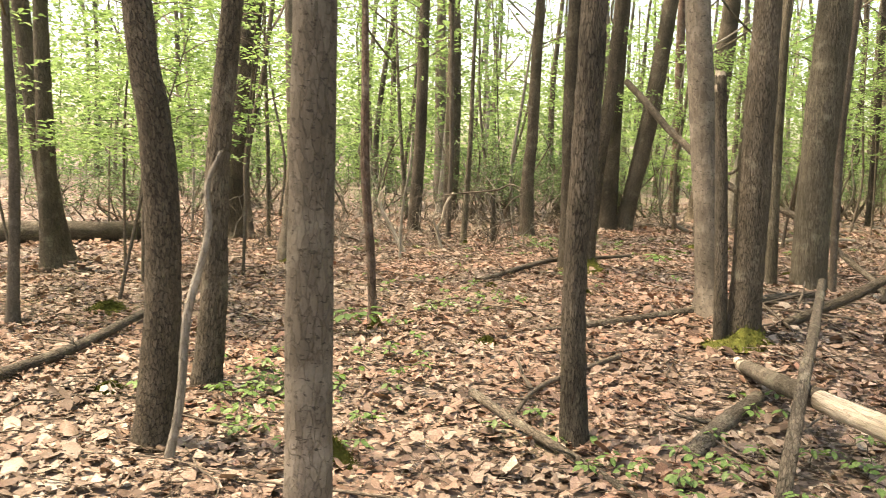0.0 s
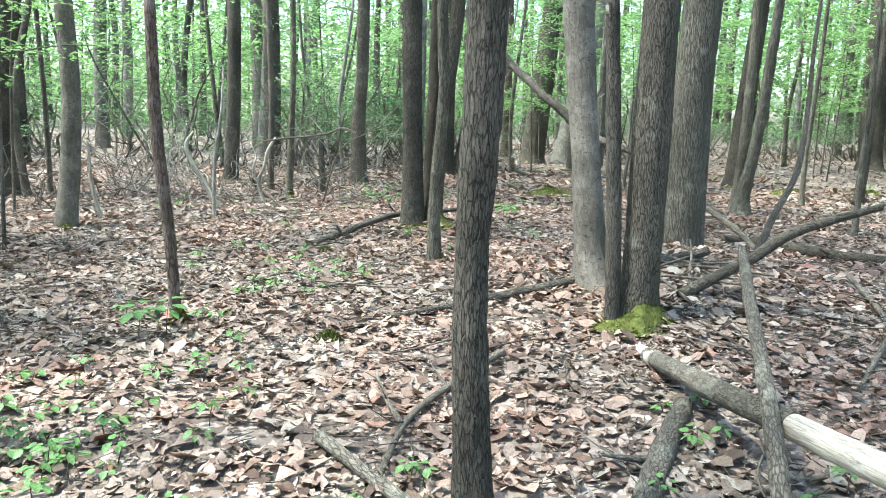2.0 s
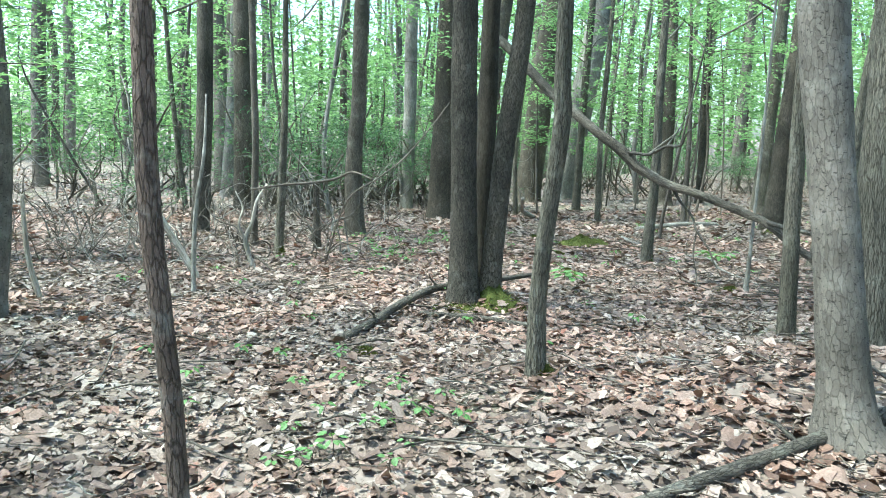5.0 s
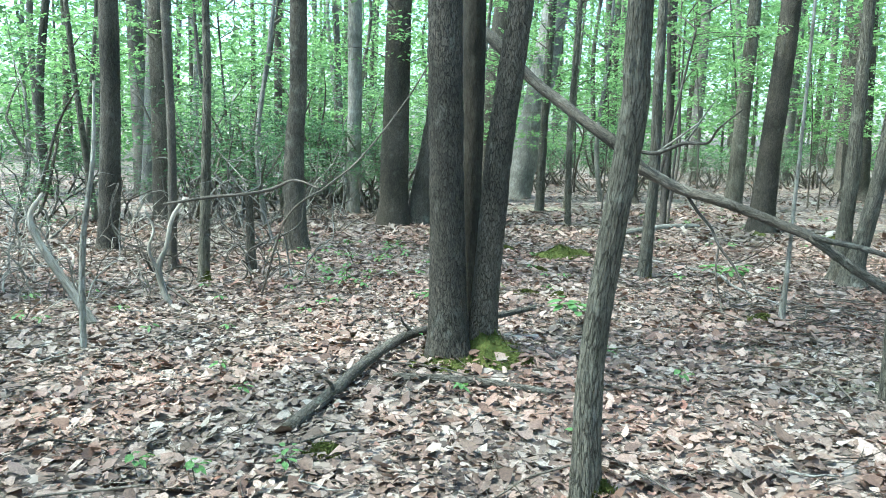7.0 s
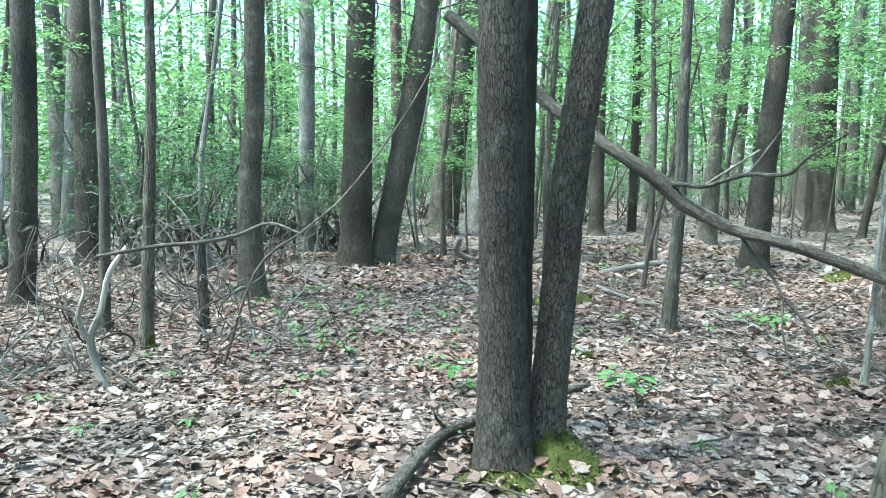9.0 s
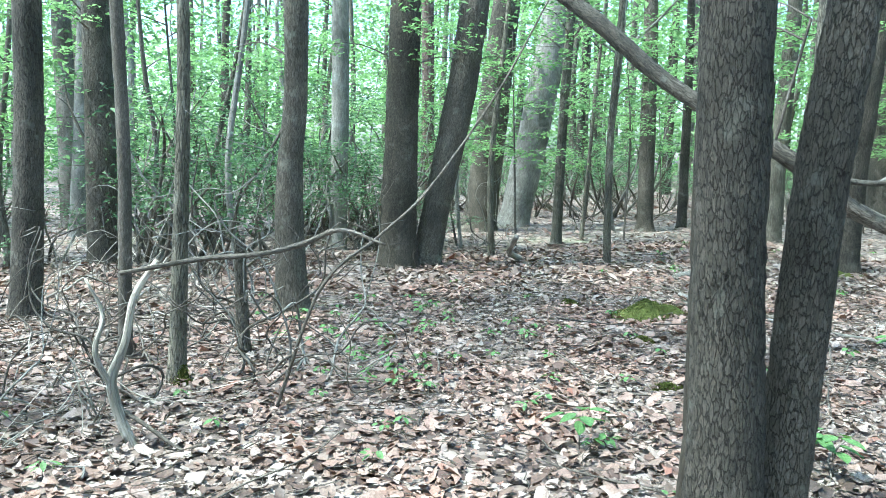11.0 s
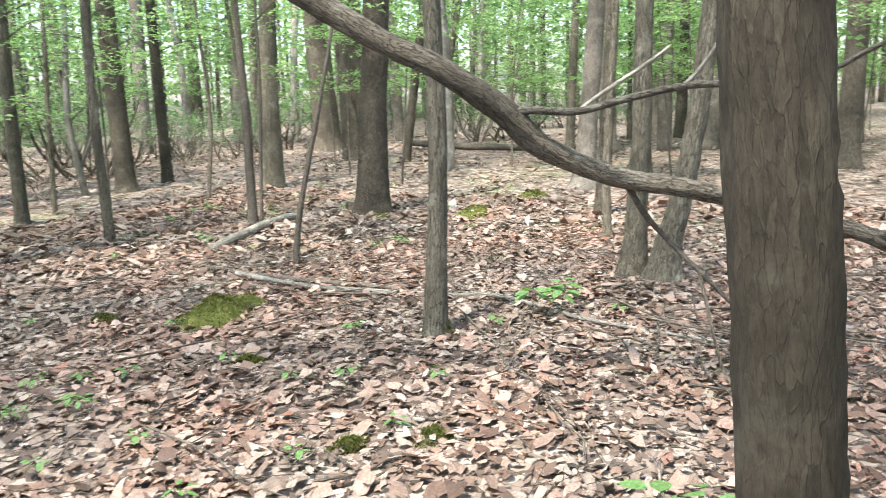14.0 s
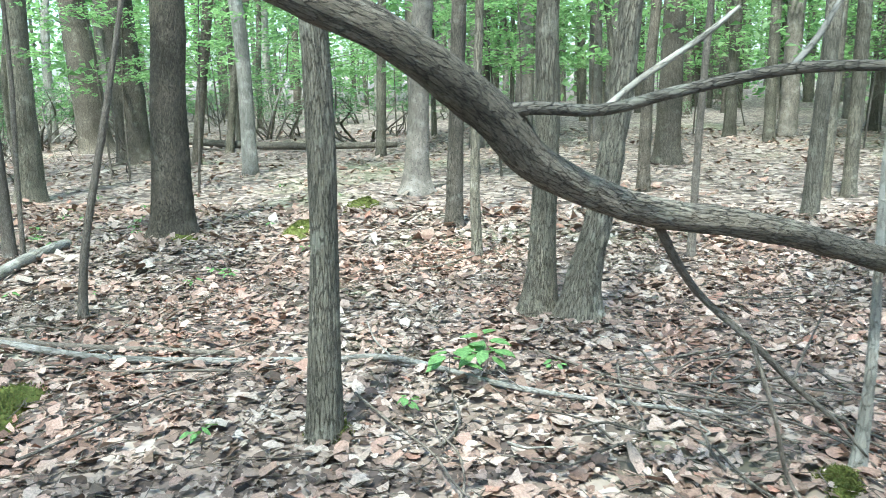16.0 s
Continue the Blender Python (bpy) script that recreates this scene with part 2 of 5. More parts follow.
def ground_height(x, y):
    """The forest floor: nearly level, a low rise among the trunks, slowly climbing to the east."""
    x, y = np.asarray(x, float), np.asarray(y, float)
    z = 0.1 + 0.32 * np.exp(-((x - 3.1) / 1.5) ** 2 - ((y - 7.3) / 1.6) ** 2)
    z = z + 0.1 * np.exp(-((x - 1.8) / 0.6) ** 2 - ((y - 10.6) / 0.6) ** 2)
    far = np.clip(np.hypot(x - 2, y - 8) - 22, 0, 60)
    z = z + 0.012 * np.clip(x - 6, 0, 40) + 0.0006 * far ** 2 * (x > 2)
    return z + 0.05 * (value_noise(x * 0.9, y * 0.9, 3) - 0.5) + 0.02 * (value_noise(x * 3.1, y * 3.1, 5) - 0.5)


def gz(x, y):
    return float(ground_height(x, y))


def mesh_of(name, verts, faces, material, smooth=True):
    me = bpy.data.meshes.new(name)
    verts, faces = np.asarray(verts, np.float32), np.asarray(faces, np.int32)
    k = faces.shape[1]
    me.vertices.add(len(verts))
    me.vertices.foreach_set("co", verts.ravel())
    me.loops.add(faces.size)
    me.loops.foreach_set("vertex_index", faces.ravel())
    me.polygons.add(len(faces))
    me.polygons.foreach_set("loop_start", np.arange(0, faces.size, k, dtype=np.int32))
    me.polygons.foreach_set("use_smooth", np.full(len(faces), smooth))
    me.update(calc_edges=True)
    me.materials.append(material)
    return me


def part(name, mesh, parent, label=""):
    ob = new(name, mesh)
    ob.parent = parent
    return tagged(ob, label)


def thing(name, place, label, category, group="", kind=""):
    ob = new(name)
    ob.location = place
    return tagged(ob, label, category, group, kind)


def spline(points, step):
    """A smooth line through points of (x, y, z, r), sampled about every step metres."""
    p = np.array(points, float)
    q = np.vstack([2 * p[0] - p[1], p, 2 * p[-1] - p[-2]])
    out = []
    for i in range(1, len(q) - 2):
        n = max(2, int(np.linalg.norm(q[i + 1, :3] - q[i, :3]) / step))
        for t in np.arange(n) / n:
            out.append(0.5 * (2 * q[i] + (q[i + 1] - q[i - 1]) * t + (2 * q[i - 1] - 5 * q[i] + 4 * q[i + 1] - q[i + 2]) * t ** 2
                              + (3 * q[i] - q[i - 1] - 3 * q[i + 1] + q[i + 2]) * t ** 3))
    out.append(p[-1])
    out = np.array(out)
    out[:, 3] = np.maximum(out[:, 3], 0.001)
    return out


def stem_mesh(name, line, segments, material, relief=0.0, cells=9, stretch=0.12, flare=0.0, lobes=5, seed=1, wobble=0.0, offset=(0, 0, 0), ragged=0.0):
    """A closed tube along line, with bark ridges raised in the mesh and a flared foot."""
    c = line[:, :3] - np.array(offset)
    r = line[:, 3]
    along = np.gradient(c, axis=0)
    along /= np.linalg.norm(along, axis=1)[:, None] + 1e-9
    ref = np.array([0.0, 1.0, 0.0]) if abs(along[:, 2].mean()) > 0.5 else np.array([0.0, 0.0, 1.0])
    a = np.cross(along, ref)
    a /= np.linalg.norm(a, axis=1)[:, None] + 1e-9
    b = np.cross(along, a)
    run = np.r_[0, np.cumsum(np.linalg.norm(np.diff(c, axis=0), axis=1))]
    th = np.arange(segments) / segments
    T, S = np.meshgrid(th, run)
    R = np.repeat(r[:, None], segments, 1)
    if relief:
        n1 = value_noise(T * cells, S / stretch + 3 * value_noise(T * cells, S * 0 + 1, seed, cells), seed, cells)
        n2 = value_noise(T * cells * 2, S / (stretch * 0.45), seed + 9, cells * 2)
        R = R + relief * ((1 - np.abs(2 * n1 - 1)) * 1.3 + 0.6 * n2 - 0.9)
    if wobble:
        R = R * (1 + wobble * (value_noise(T * 3, S / 0.35, seed + 4, 3) - 0.5) * 2)
    if flare:
        fall = np.exp(-np.maximum(S - 0.1, 0) / 0.11) + 0.25 * np.exp(-np.maximum(S - 0.1, 0) / 0.35)
        R = R * (1 + flare * fall * (0.55 + 0.9 * value_noise(T * lobes, S * 0, seed + 6, lobes)))
    if ragged:
        c = c.copy()
    v = c[:, None, :] + R[..., None] * (np.cos(2 * np.pi * T)[..., None] * a[:, None, :] + np.sin(2 * np.pi * T)[..., None] * b[:, None, :])
    if ragged:
        v[-1] += along[-1] * (ragged * hash_grid(np.arange(segments), 0, seed))[:, None]
    n = len(c)
    i, j = np.meshgrid(np.arange(n - 1), np.arange(segments), indexing="ij")
    k = (j + 1) % segments
    f = np.stack([i * segments + j, (i + 1) * segments + j, (i + 1) * segments + k, i * segments + k], -1).reshape(-1, 4)
    v = v.reshape(-1, 3)
    caps = []
    for ring, flip in ((0, 1), (n - 1, 0)):
        v = np.vstack([v, c[ring] + (0 if not ragged else along[ring] * ragged * 0.2)])
        m = len(v) - 1
        o = ring * segments + np.arange(segments)
        o2 = ring * segments + (np.arange(segments) + 1) % segments
        caps.append(np.stack([np.full(segments, m), o, o2, o2] if flip else [np.full(segments, m), o2, o, o], -1))
    me = bpy.data.meshes.new(name)
    tris = np.vstack(caps)[:, :3]
    me.from_pydata(v.tolist(), [], f.tolist() + tris.tolist())
    me.polygons.foreach_set("use_smooth", np.ones(len(me.polygons), bool))
    me.materials.append(material)
    around = np.stack([r[:, None] * np.cos(2 * np.pi * T), r[:, None] * np.sin(2 * np.pi * T), S], -1).reshape(-1, 3)
    around = np.vstack([around, [0, 0, 0], [0, 0, run[-1]]]) + seed * 1.37
    me.attributes.new("grain", "FLOAT_VECTOR", "POINT").data.foreach_set("vector", around.astype(np.float32).ravel())
    return me


def leaf_cloud(name, centres, size, material, rng, flat=0.6, aspect=0.55, fold=0.25, droop=0.0):
    """Pointed folded leaves of two faces each; flat: how level they lie."""
    n = len(centres)
    yaw = rng.uniform(0, 2 * np.pi, n)
    up = np.stack([rng.normal(0, 1 - flat, n), rng.normal(0, 1 - flat, n), np.ones(n) * flat + 0.15], -1)
    up /= np.linalg.norm(up, axis=1)[:, None]
    d = np.stack([np.cos(yaw), np.sin(yaw), np.full(n, -droop)], -1)
    d -= (d * up).sum(1)[:, None] * up
    d /= np.linalg.norm(d, axis=1)[:, None]
    s = np.cross(up, d)
    L = (size * rng.uniform(0.65, 1.25, n))[:, None]
    v = np.stack([centres - d * L * 0.5, centres + s * L * aspect * 0.5 + up * L * fold * 0.5 - d * L * 0.05, centres + d * L * 0.5 - up * L * 0.1, centres - s * L * aspect * 0.5 + up * L * fold * 0.5 - d * L * 0.05], 1)
    base = np.arange(n)[:, None] * 4
    f = np.concatenate([base + np.array([0, 2, 1]), base + np.array([0, 3, 2])], 1).reshape(-1, 3)
    return mesh_of(name, v.reshape(-1, 3), f, material, False)


def spray_points(rng, count, leaves, centre, spread, radius=0.45, thick=0.05):
    """Centres of leaves set in flat layered sprays within an ellipsoid."""
    c = rng.normal(0, 0.5, (count, 3)) * np.array(spread) + np.array(centre)
    ang = rng.uniform(0, 2 * np.pi, count)
    u = rng.uniform(-1, 1, (count, leaves))
    w = rng.normal(0, 0.35, (count, leaves)) * (1.1 - np.abs(u))
    rad = radius * rng.uniform(0.6, 1.4, (count, 1))
    x = c[:, :1] + rad * (u * np.cos(ang)[:, None] - w * np.sin(ang)[:, None])
    y = c[:, 1:2] + rad * (u * np.sin(ang)[:, None] + w * np.cos(ang)[:, None])
    z = c[:, 2:3] + rng.normal(0, thick, (count, leaves)) - 0.15 * np.abs(u) * rad
    return np.stack([x, y, z], -1).reshape(-1, 3)


def moss_mesh(name, rx, ry, h, seed, rng, patchy=False):
    """An uneven lumpy cushion with a ragged edge and a pile of tiny shoots."""
    rings, seg = 18, 56
    q, j = np.meshgrid(np.arange(1, rings + 1) / rings, np.arange(seg), indexing="ij")
    a = 2 * np.pi * j / seg
    edge = 0.5 + 0.75 * value_noise(j / seg * 7, j * 0.0, seed, 7) + 0.3 * (value_noise(j / seg * 19, j * 0.0, seed + 3, 19) - 0.5)
    x, y = rx * edge * q * np.cos(a), ry * edge * q * np.sin(a)
    lump = 0.55 + 0.6 * value_noise(np.cos(a) * q * 3 + 9, np.sin(a) * q * 3 + 9, seed) + 0.35 * value_noise(np.cos(a) * q * 9 + 20, np.sin(a) * q * 9 + 20, seed + 1)
    side = np.clip(2.2 * value_noise(j / seg * 4, j * 0.0, seed + 8, 4) - 0.35, 0.15, 1.0) if patchy else 1.0
    z = h * ((1 - q) ** 1.25 * 1.2 if patchy else 1.0 - q ** 2.0) * lump * side - (0.03 if patchy else 0.015) * q
    v = np.vstack([[(0, 0, h)], np.stack([x, y, z], -1).reshape(-1, 3)])
    f = [(0, 1 + k, 1 + (k + 1) % seg) for k in range(seg)]
    for i in range(rings - 1):
        for k in range(seg):
            c, d = 1 + i * seg + k, 1 + i * seg + (k + 1) % seg
            f += [(c, c + seg, d + seg), (c, d + seg, d)]
    n = 3600
    p = v[rng.integers(0, len(v), n)] + rng.normal(0, 0.012, (n, 3)) * np.array([1, 1, 0.2])
    s = rng.uniform(0.008, 0.022, n)
    d = rng.normal(0, 0.6, (n, 3)) + np.array([0, 0, 1.1])
    d /= np.linalg.norm(d, axis=1)[:, None]
    side = np.cross(d, rng.normal(0, 1, (n, 3)))
    side /= np.linalg.norm(side, axis=1)[:, None]
    t = np.stack([p - side * s[:, None] * 0.25, p + side * s[:, None] * 0.25, p + d * s[:, None]], 1).reshape(-1, 3)
    g = len(v) + np.arange(n * 3).reshape(-1, 3)
    return mesh_of(name, np.vstack([v, t]), np.vstack([np.array(f), g]), MOSS)


# ---- ground ----
def build_ground():
    near = np.linspace(-14, 26, 201)
    xs = np.r_[-900, -400, -180, -90, -50, -30, -20, near, 32, 42, 60, 100, 200, 450, 900]
    ys = np.r_[-900, -300, -100, -40, -15, np.linspace(-6, 32, 191), 38, 50, 75, 120, 250, 500, 900]
    X, Y = np.meshgrid(xs, ys)
    v = np.stack([X, Y, ground_height(X, Y)], -1).reshape(-1, 3)
    w = len(xs)
    i, j = np.meshgrid(np.arange(len(ys) - 1), np.arange(w - 1), indexing="ij")
    f = np.stack([i * w + j, i * w + j + 1, (i + 1) * w + j + 1, (i + 1) * w + j], -1).reshape(-1, 4)
    return tagged(new("ground", mesh_of("ground", v, f, SOIL)), "brown leaf mould of the forest floor", "ground", kind="structure")


ground = build_ground()


def litter_mesh(name, xy, rng, size, points, lift=0.03):
    """Curled dead leaves with lobed outlines lying on the ground."""
    n = len(xy)
    a = np.arange(points) / points * 2 * np.pi
    lobe = 0.8 + 0.2 * np.cos(a * (points // 2))[None, :] * rng.uniform(-0.3, 1.1, (n, 1)) + rng.normal(0, 0.17, (n, points))
    L = (size * np.clip(rng.lognormal(-0.22, 0.55, n), 0.28, 2.0))[:, None]
    px, py = np.cos(a) * lobe * L * 0.5, np.sin(a) * lobe * L * 0.5 * rng.uniform(0.5, 0.8, (n, 1))
    curl = rng.normal(0.1, 0.62, (n, 1)) / L
    pz = curl * py ** 2 * 1.6 + rng.normal(0, 0.32, (n, 1)) / L * px ** 2 + rng.normal(0, 0.004, (n, points))
    px, py, pz = (np.c_[np.zeros(n), q] for q in (px, py, pz))
    yaw, tx, ty = rng.uniform(0, 2 * np.pi, n), rng.normal(0, 0.23, n), rng.normal(0, 0.23, n)
    x = px * np.cos(yaw)[:, None] - py * np.sin(yaw)[:, None]
    y = px * np.sin(yaw)[:, None] + py * np.cos(yaw)[:, None]
    z = pz + px * tx[:, None] + py * ty[:, None]
    z = z - np.minimum(z.min(1), 0)[:, None] * 0.6
    v = np.stack([x + xy[:, :1], y + xy[:, 1:], z + (ground_height(xy[:, 0], xy[:, 1]) + rng.uniform(0.002, lift, n))[:, None]], -1).reshape(-1, 3)
    k = np.arange(points)
    f = np.stack([np.zeros(points, int), k + 1, (k + 1) % points + 1], -1)
    f = (np.arange(n)[:, None, None] * (points + 1) + f[None]).reshape(-1, 3)
    return mesh_of(name, v, f, LITTER, True)


def scatter(rng, count, box):
    return np.stack([rng.uniform(box[0], box[1], count), rng.uniform(box[2], box[3], count)], -1)


def walked(xy):
    """Distance from the line walked, roughly: ahead, then turning to the east."""
    d1 = np.hypot(xy[:, 0] - 0.2, xy[:, 1] - np.clip(xy[:, 1], 0, 11.5))
    d2 = np.hypot(xy[:, 0] - np.clip(xy[:, 0], 0.2, 5), xy[:, 1] - 12.3)
    return np.minimum(d1, d2)


rng = np.random.default_rng(4)
xy = scatter(rng, 290000, (-7, 11, 1.5, 20))
d = walked(xy)
near_leaves = xy[(d < 4.2) & (rng.random(len(xy)) < 0.8)]
mid_leaves = xy[(d >= 4.2) & (rng.random(len(xy)) < 0.42)]
tagged(new("leaf_litter", litter_mesh("leaf_litter", near_leaves, rng, 0.064, 7)), "curled tan and brown dead leaves covering the ground", "leaf litter", kind="stuff")
far_leaves = scatter(rng, 95000, (-16, 24, -7, 33))
inside = (far_leaves[:, 0] > -7) & (far_leaves[:, 0] < 11) & (far_leaves[:, 1] > 1.5) & (far_leaves[:, 1] < 20)
far_leaves = np.vstack([mid_leaves, far_leaves[~inside]])
tagged(new("leaf_litter", litter_mesh("leaf_litter_far", far_leaves, rng, 0.1, 4, 0.04)), "tan dead leaves covering the distant forest floor", "leaf litter", kind="stuff")


# ---- trees ----
tree_seed = 10


def tree(points, material, label, height=11.0, near=False, relief=0.005, cells=11, stretch=0.12, flare=0.35, moss=0.0, crown=260, low=0, sink=0.15, wobble=0.04):
    """A forest tree: one trunk through the points (x, y, z, r), drawn on upwards, a crown of layered sprays, moss at the foot."""
    global tree_seed
    tree_seed += 1
    rng = np.random.default_rng(tree_seed)
    x, y, z, r = points[0]
    base = gz(x, y)
    pts = [(x, y, base - sink, r)] + [p for p in points if p[2] > base + 0.12]
    top, prev = np.array(pts[-1]), np.array(pts[-2])
    lean = (top[:2] - prev[:2]) / max(top[2] - prev[2], 0.3)
    lean *= min(1.0, 0.22 / (np.linalg.norm(lean) + 1e-6))
    while pts[-1][2] < height:
        h = min(2.2, height + 0.05 - pts[-1][2])
        lean = lean * 0.8 + rng.normal(0, 0.02, 2)
        q = pts[-1]
        pts.append((q[0] + lean[0] * h, q[1] + lean[1] * h, q[2] + h, max(q[3] - 0.008 * h * max(1, r / 0.12), 0.012)))
    place = (x, y, base)
    t = thing("tree", place, label, "tree")
    line = spline(pts, 0.035 if near else 0.1)
    if near:
        keep = (line[:, 2] < 4.2) | (np.arange(len(line)) % 8 == 0)
        line = line[keep]
    else:
        keep = (line[:, 2] < 6) | (np.arange(len(line)) % 5 == 0)
        line = line[keep]
    part("trunk", stem_mesh("trunk", line, 40 if near else 14, material, relief if near else relief * 0.8, cells, stretch, flare, 5, tree_seed, wobble, place), t)
    if crown:
        tip = np.array(pts[-1][:3]) - np.array(place)
        # Crowns mostly out of view: density varied by zone to shape shade below.
        thick = 1.6 if 1.0 < x < 2.0 and 9 < y < 12 else 2.1 if -3.0 < x < 1.9 and 9 < y < 17.5 else 2.4 if -3.0 < x < 1.9 and 2 < y < 9 else 0.45 if -3.2 < x < 9 and 8 < y < 26 else 0.06 if x < -3 else 0.6
        c = spray_points(rng, int(crown * thick / 10), 16, tip * 0.92, (3.0, 3.0, 2.6), 0.9, 0.1)
        part("crown", leaf_cloud("crown", c, 0.2, LEAF_SPRING, rng), t, "bright spring-green foliage, dense or sparse to shape the shade")["kind"] = "stuff"
        for _ in range(2):
            h = rng.uniform(0.55, 0.85)
            q = np.array(pts[-1][:3]) * h + np.array(place) * (1 - h)
            k = int(np.argmin(np.abs(line[:, 2] - q[2])))
            o, a = line[k, :3], rng.uniform(0, 6.28)
            e = o + np.array([math.cos(a) * 1.8, math.sin(a) * 1.8, 1.2])
            br = spline([(*o, line[k, 3] * 0.5), (*((o + e) / 2 + np.array([0, 0, -0.1])), 0.025), (*e, 0.008)], 0.25)
            part("limb", stem_mesh("limb", br, 7, material, offset=place), t)
    if low:
        for _ in range(low * 2):
            h = rng.uniform(2.4, 4.5)
            k = int(np.argmin(np.abs(line[:, 2] - h)))
            o, a = line[k, :3], rng.uniform(0, 6.28)
            reach = rng.uniform(0.7, 1.5)
            e = o + np.array([math.cos(a) * reach, math.sin(a) * reach, 0.2])
            br = spline([(*o, 0.012), (*((o + e) / 2 + np.array([0, 0, 0.12])), 0.008), (*e, 0.003)], 0.15)
            part("twig", stem_mesh("twig", br, 6, TWIG, offset=place), t)
            c = spray_points(rng, 5, 26, e - np.array(place), (0.7, 0.7, 0.18), 0.42, 0.03)
            part("leaf_spray", leaf_cloud("leaf_spray", c, 0.085, LEAF_SPRING, rng, 0.75), t, "thin spray of bright green leaves")["kind"] = "stuff"
    if moss:
        m = part("moss", moss_mesh("moss", (r + moss) * 1.35, (r + moss) * 1.2, 0.09 + moss * 0.4, tree_seed, rng, True), t, "green moss cushion round the foot")
        m.location = (0.03, -0.05, -0.01)
    return t


GREY_NEAR = "grey-barked young tree with small dark lenticels"
RIDGED = "dark grey-brown tree with furrowed bark"
SLIM = "slim grey sapling trunk standing in leaf litter"
# beside the start of the path
tree([(-0.39, 2.45, 0.1, 0.076), (-0.40, 2.45, 0.95, 0.073), (-0.40, 2.45, 1.47, 0.068), (-0.40, 2.45, 1.93, 0.065)], BARK_GREY, GREY_NEAR, near=True, relief=0.002, cells=7, stretch=0.05, moss=0.06)
tree([(-1.36, 3.78, 0.10, 0.09), (-1.31, 3.78, 0.91, 0.083), (-1.34, 3.78, 1.55, 0.076), (-1.43, 3.78, 2.17, 0.065)], BARK_SCALY, "dark leaning tree with flaking scaly bark", near=True)
tree([(-1.45, 4.9, 0.10, 0.085), (-1.39, 4.9, 0.58, 0.080), (-1.37, 4.9, 1.42, 0.070), (-1.29, 4.9, 2.38, 0.06)], BARK_RIDGED, RIDGED, near=True)
tree([(-4.50, 9.26, 0.10, 0.111), (-4.54, 9.26, 1.58, 0.096), (-4.58, 9.26, 3.14, 0.075)], BARK_RIDGED, RIDGED, low=2)
tree([(-4.62, 9.85, 0.10, 0.15), (-4.91, 9.75, 1.92, 0.101), (-5.06, 9.75, 3.22, 0.093)], BARK_RIDGED, "dark leaning tree beside its twin", low=2)
tree([(-3.45, 6.44, 0.10, 0.046), (-3.41, 6.44, 1.33, 0.040), (-3.46, 6.44, 2.63, 0.031)], TWIG, SLIM, height=6, crown=80, low=3)
tree([(-3.63, 13.88, 0.10, 0.26), (-3.58, 13.87, 1.28, 0.227), (-3.44, 13.85, 2.88, 0.210)], BARK_SCALY, "stout dark tree with shaggy bark", low=3)
tree([(-2.10, 10.70, 0.10, 0.107), (-1.99, 10.70, 1.35, 0.098), (-2.03, 10.70, 2.61, 0.090)], BARK_GREY, "pale grey tree with mossy foot", moss=0.08, low=2)
tree([(-0.57, 6.80, 0.15, 0.034), (-0.60, 6.80, 0.61, 0.035), (-0.67, 6.82, 1.34, 0.038), (-0.69, 6.82, 2.10, 0.032)], BARK_RED, "slim leaning sapling with reddish peeling bark", near=True, height=6, crown=60, relief=0.003, moss=0.03)
tree([(0.71, 4.00, 0.10, 0.066), (0.67, 4.00, 0.63, 0.060), (0.66, 4.01, 1.07, 0.055), (0.68, 4.00, 1.83, 0.064)], BARK_RIDGED, "straight dark tree with furrowed bark and pale foot", near=True, relief=0.006, cells=13, stretch=0.1)
tree([(2.30, 6.12, 0.22, 0.125), (2.31, 6.10, 0.75, 0.112), (2.31, 6.10, 1.32, 0.115), (2.31, 6.10, 2.2, 0.103)], BARK_RIDGED, "furrowed dark tree with bright moss at its foot", near=True, moss=0.16, relief=0.007)
tree([(2.29, 6.79, 0.3, 0.125), (2.26, 6.82, 0.6, 0.108), (2.2, 6.92, 1.40, 0.1), (2.14, 7.05, 2.32, 0.108)], BARK_GREY, "grey tree with blotched bark and flared foot", near=True, relief=0.004, flare=0.6)
tree([(3.71, 8.18, 0.3, 0.17), (3.71, 8.18, 1.58, 0.155), (3.74, 8.18, 2.6, 0.165)], BARK_OLIVE, "thick olive-grey tree with mossy foot", near=True, moss=0.1, relief=0.006)
tree([(4.25, 8.75, 0.2, 0.036), (4.2, 8.76, 1.8, 0.040), (4.22, 8.76, 2.7, 0.045)], TWIG, SLIM, crown=60)
tree([(3.62, 8.85, 0.2, 0.062), (3.57, 8.86, 1.7, 0.055), (3.56, 8.86, 2.9, 0.045)], BARK_OLIVE, SLIM, crown=60)
# the broken pole beside the furrowed tree
def pole(points, material, label, name="dead_pole", segments=18, relief=0.003, tip=None, group=""):
    global tree_seed
    tree_seed += 1
    place = points[0][:3]
    line = spline(points, 0.04)
    t = thing(name, place, label, "branch", group)
    part("stem", stem_mesh("stem", line, segments, material, relief, 8, 0.08, 0, 5, tree_seed, 0.08, place, 0.03), t)
    if tip:
        e, f = np.array(points[-1]), np.array(points[-2])
        w = (e - f)[:3] / np.linalg.norm((e - f)[:3])
        cut = spline([(*(e[:3] - w * 0.1), e[3] * 1.04), (*(e[:3] + w * 0.02), e[3] * 0.9)], 0.02)
        part("broken_end", stem_mesh("broken_end", cut, segments, tip, 0.002, 8, 0.05, 0, 5, tree_seed, 0.1, place, 0.05), t, "pale splintered broken end")
    return t


pole([(2.12, 6.05, 0.18, 0.05), (2.09, 6.12, 1.12, 0.046), (2.02, 6.16, 2.2, 0.042)], BARK_RIDGED, "dark dead pole with a snapped top, standing upright", tip=DEADWOOD)
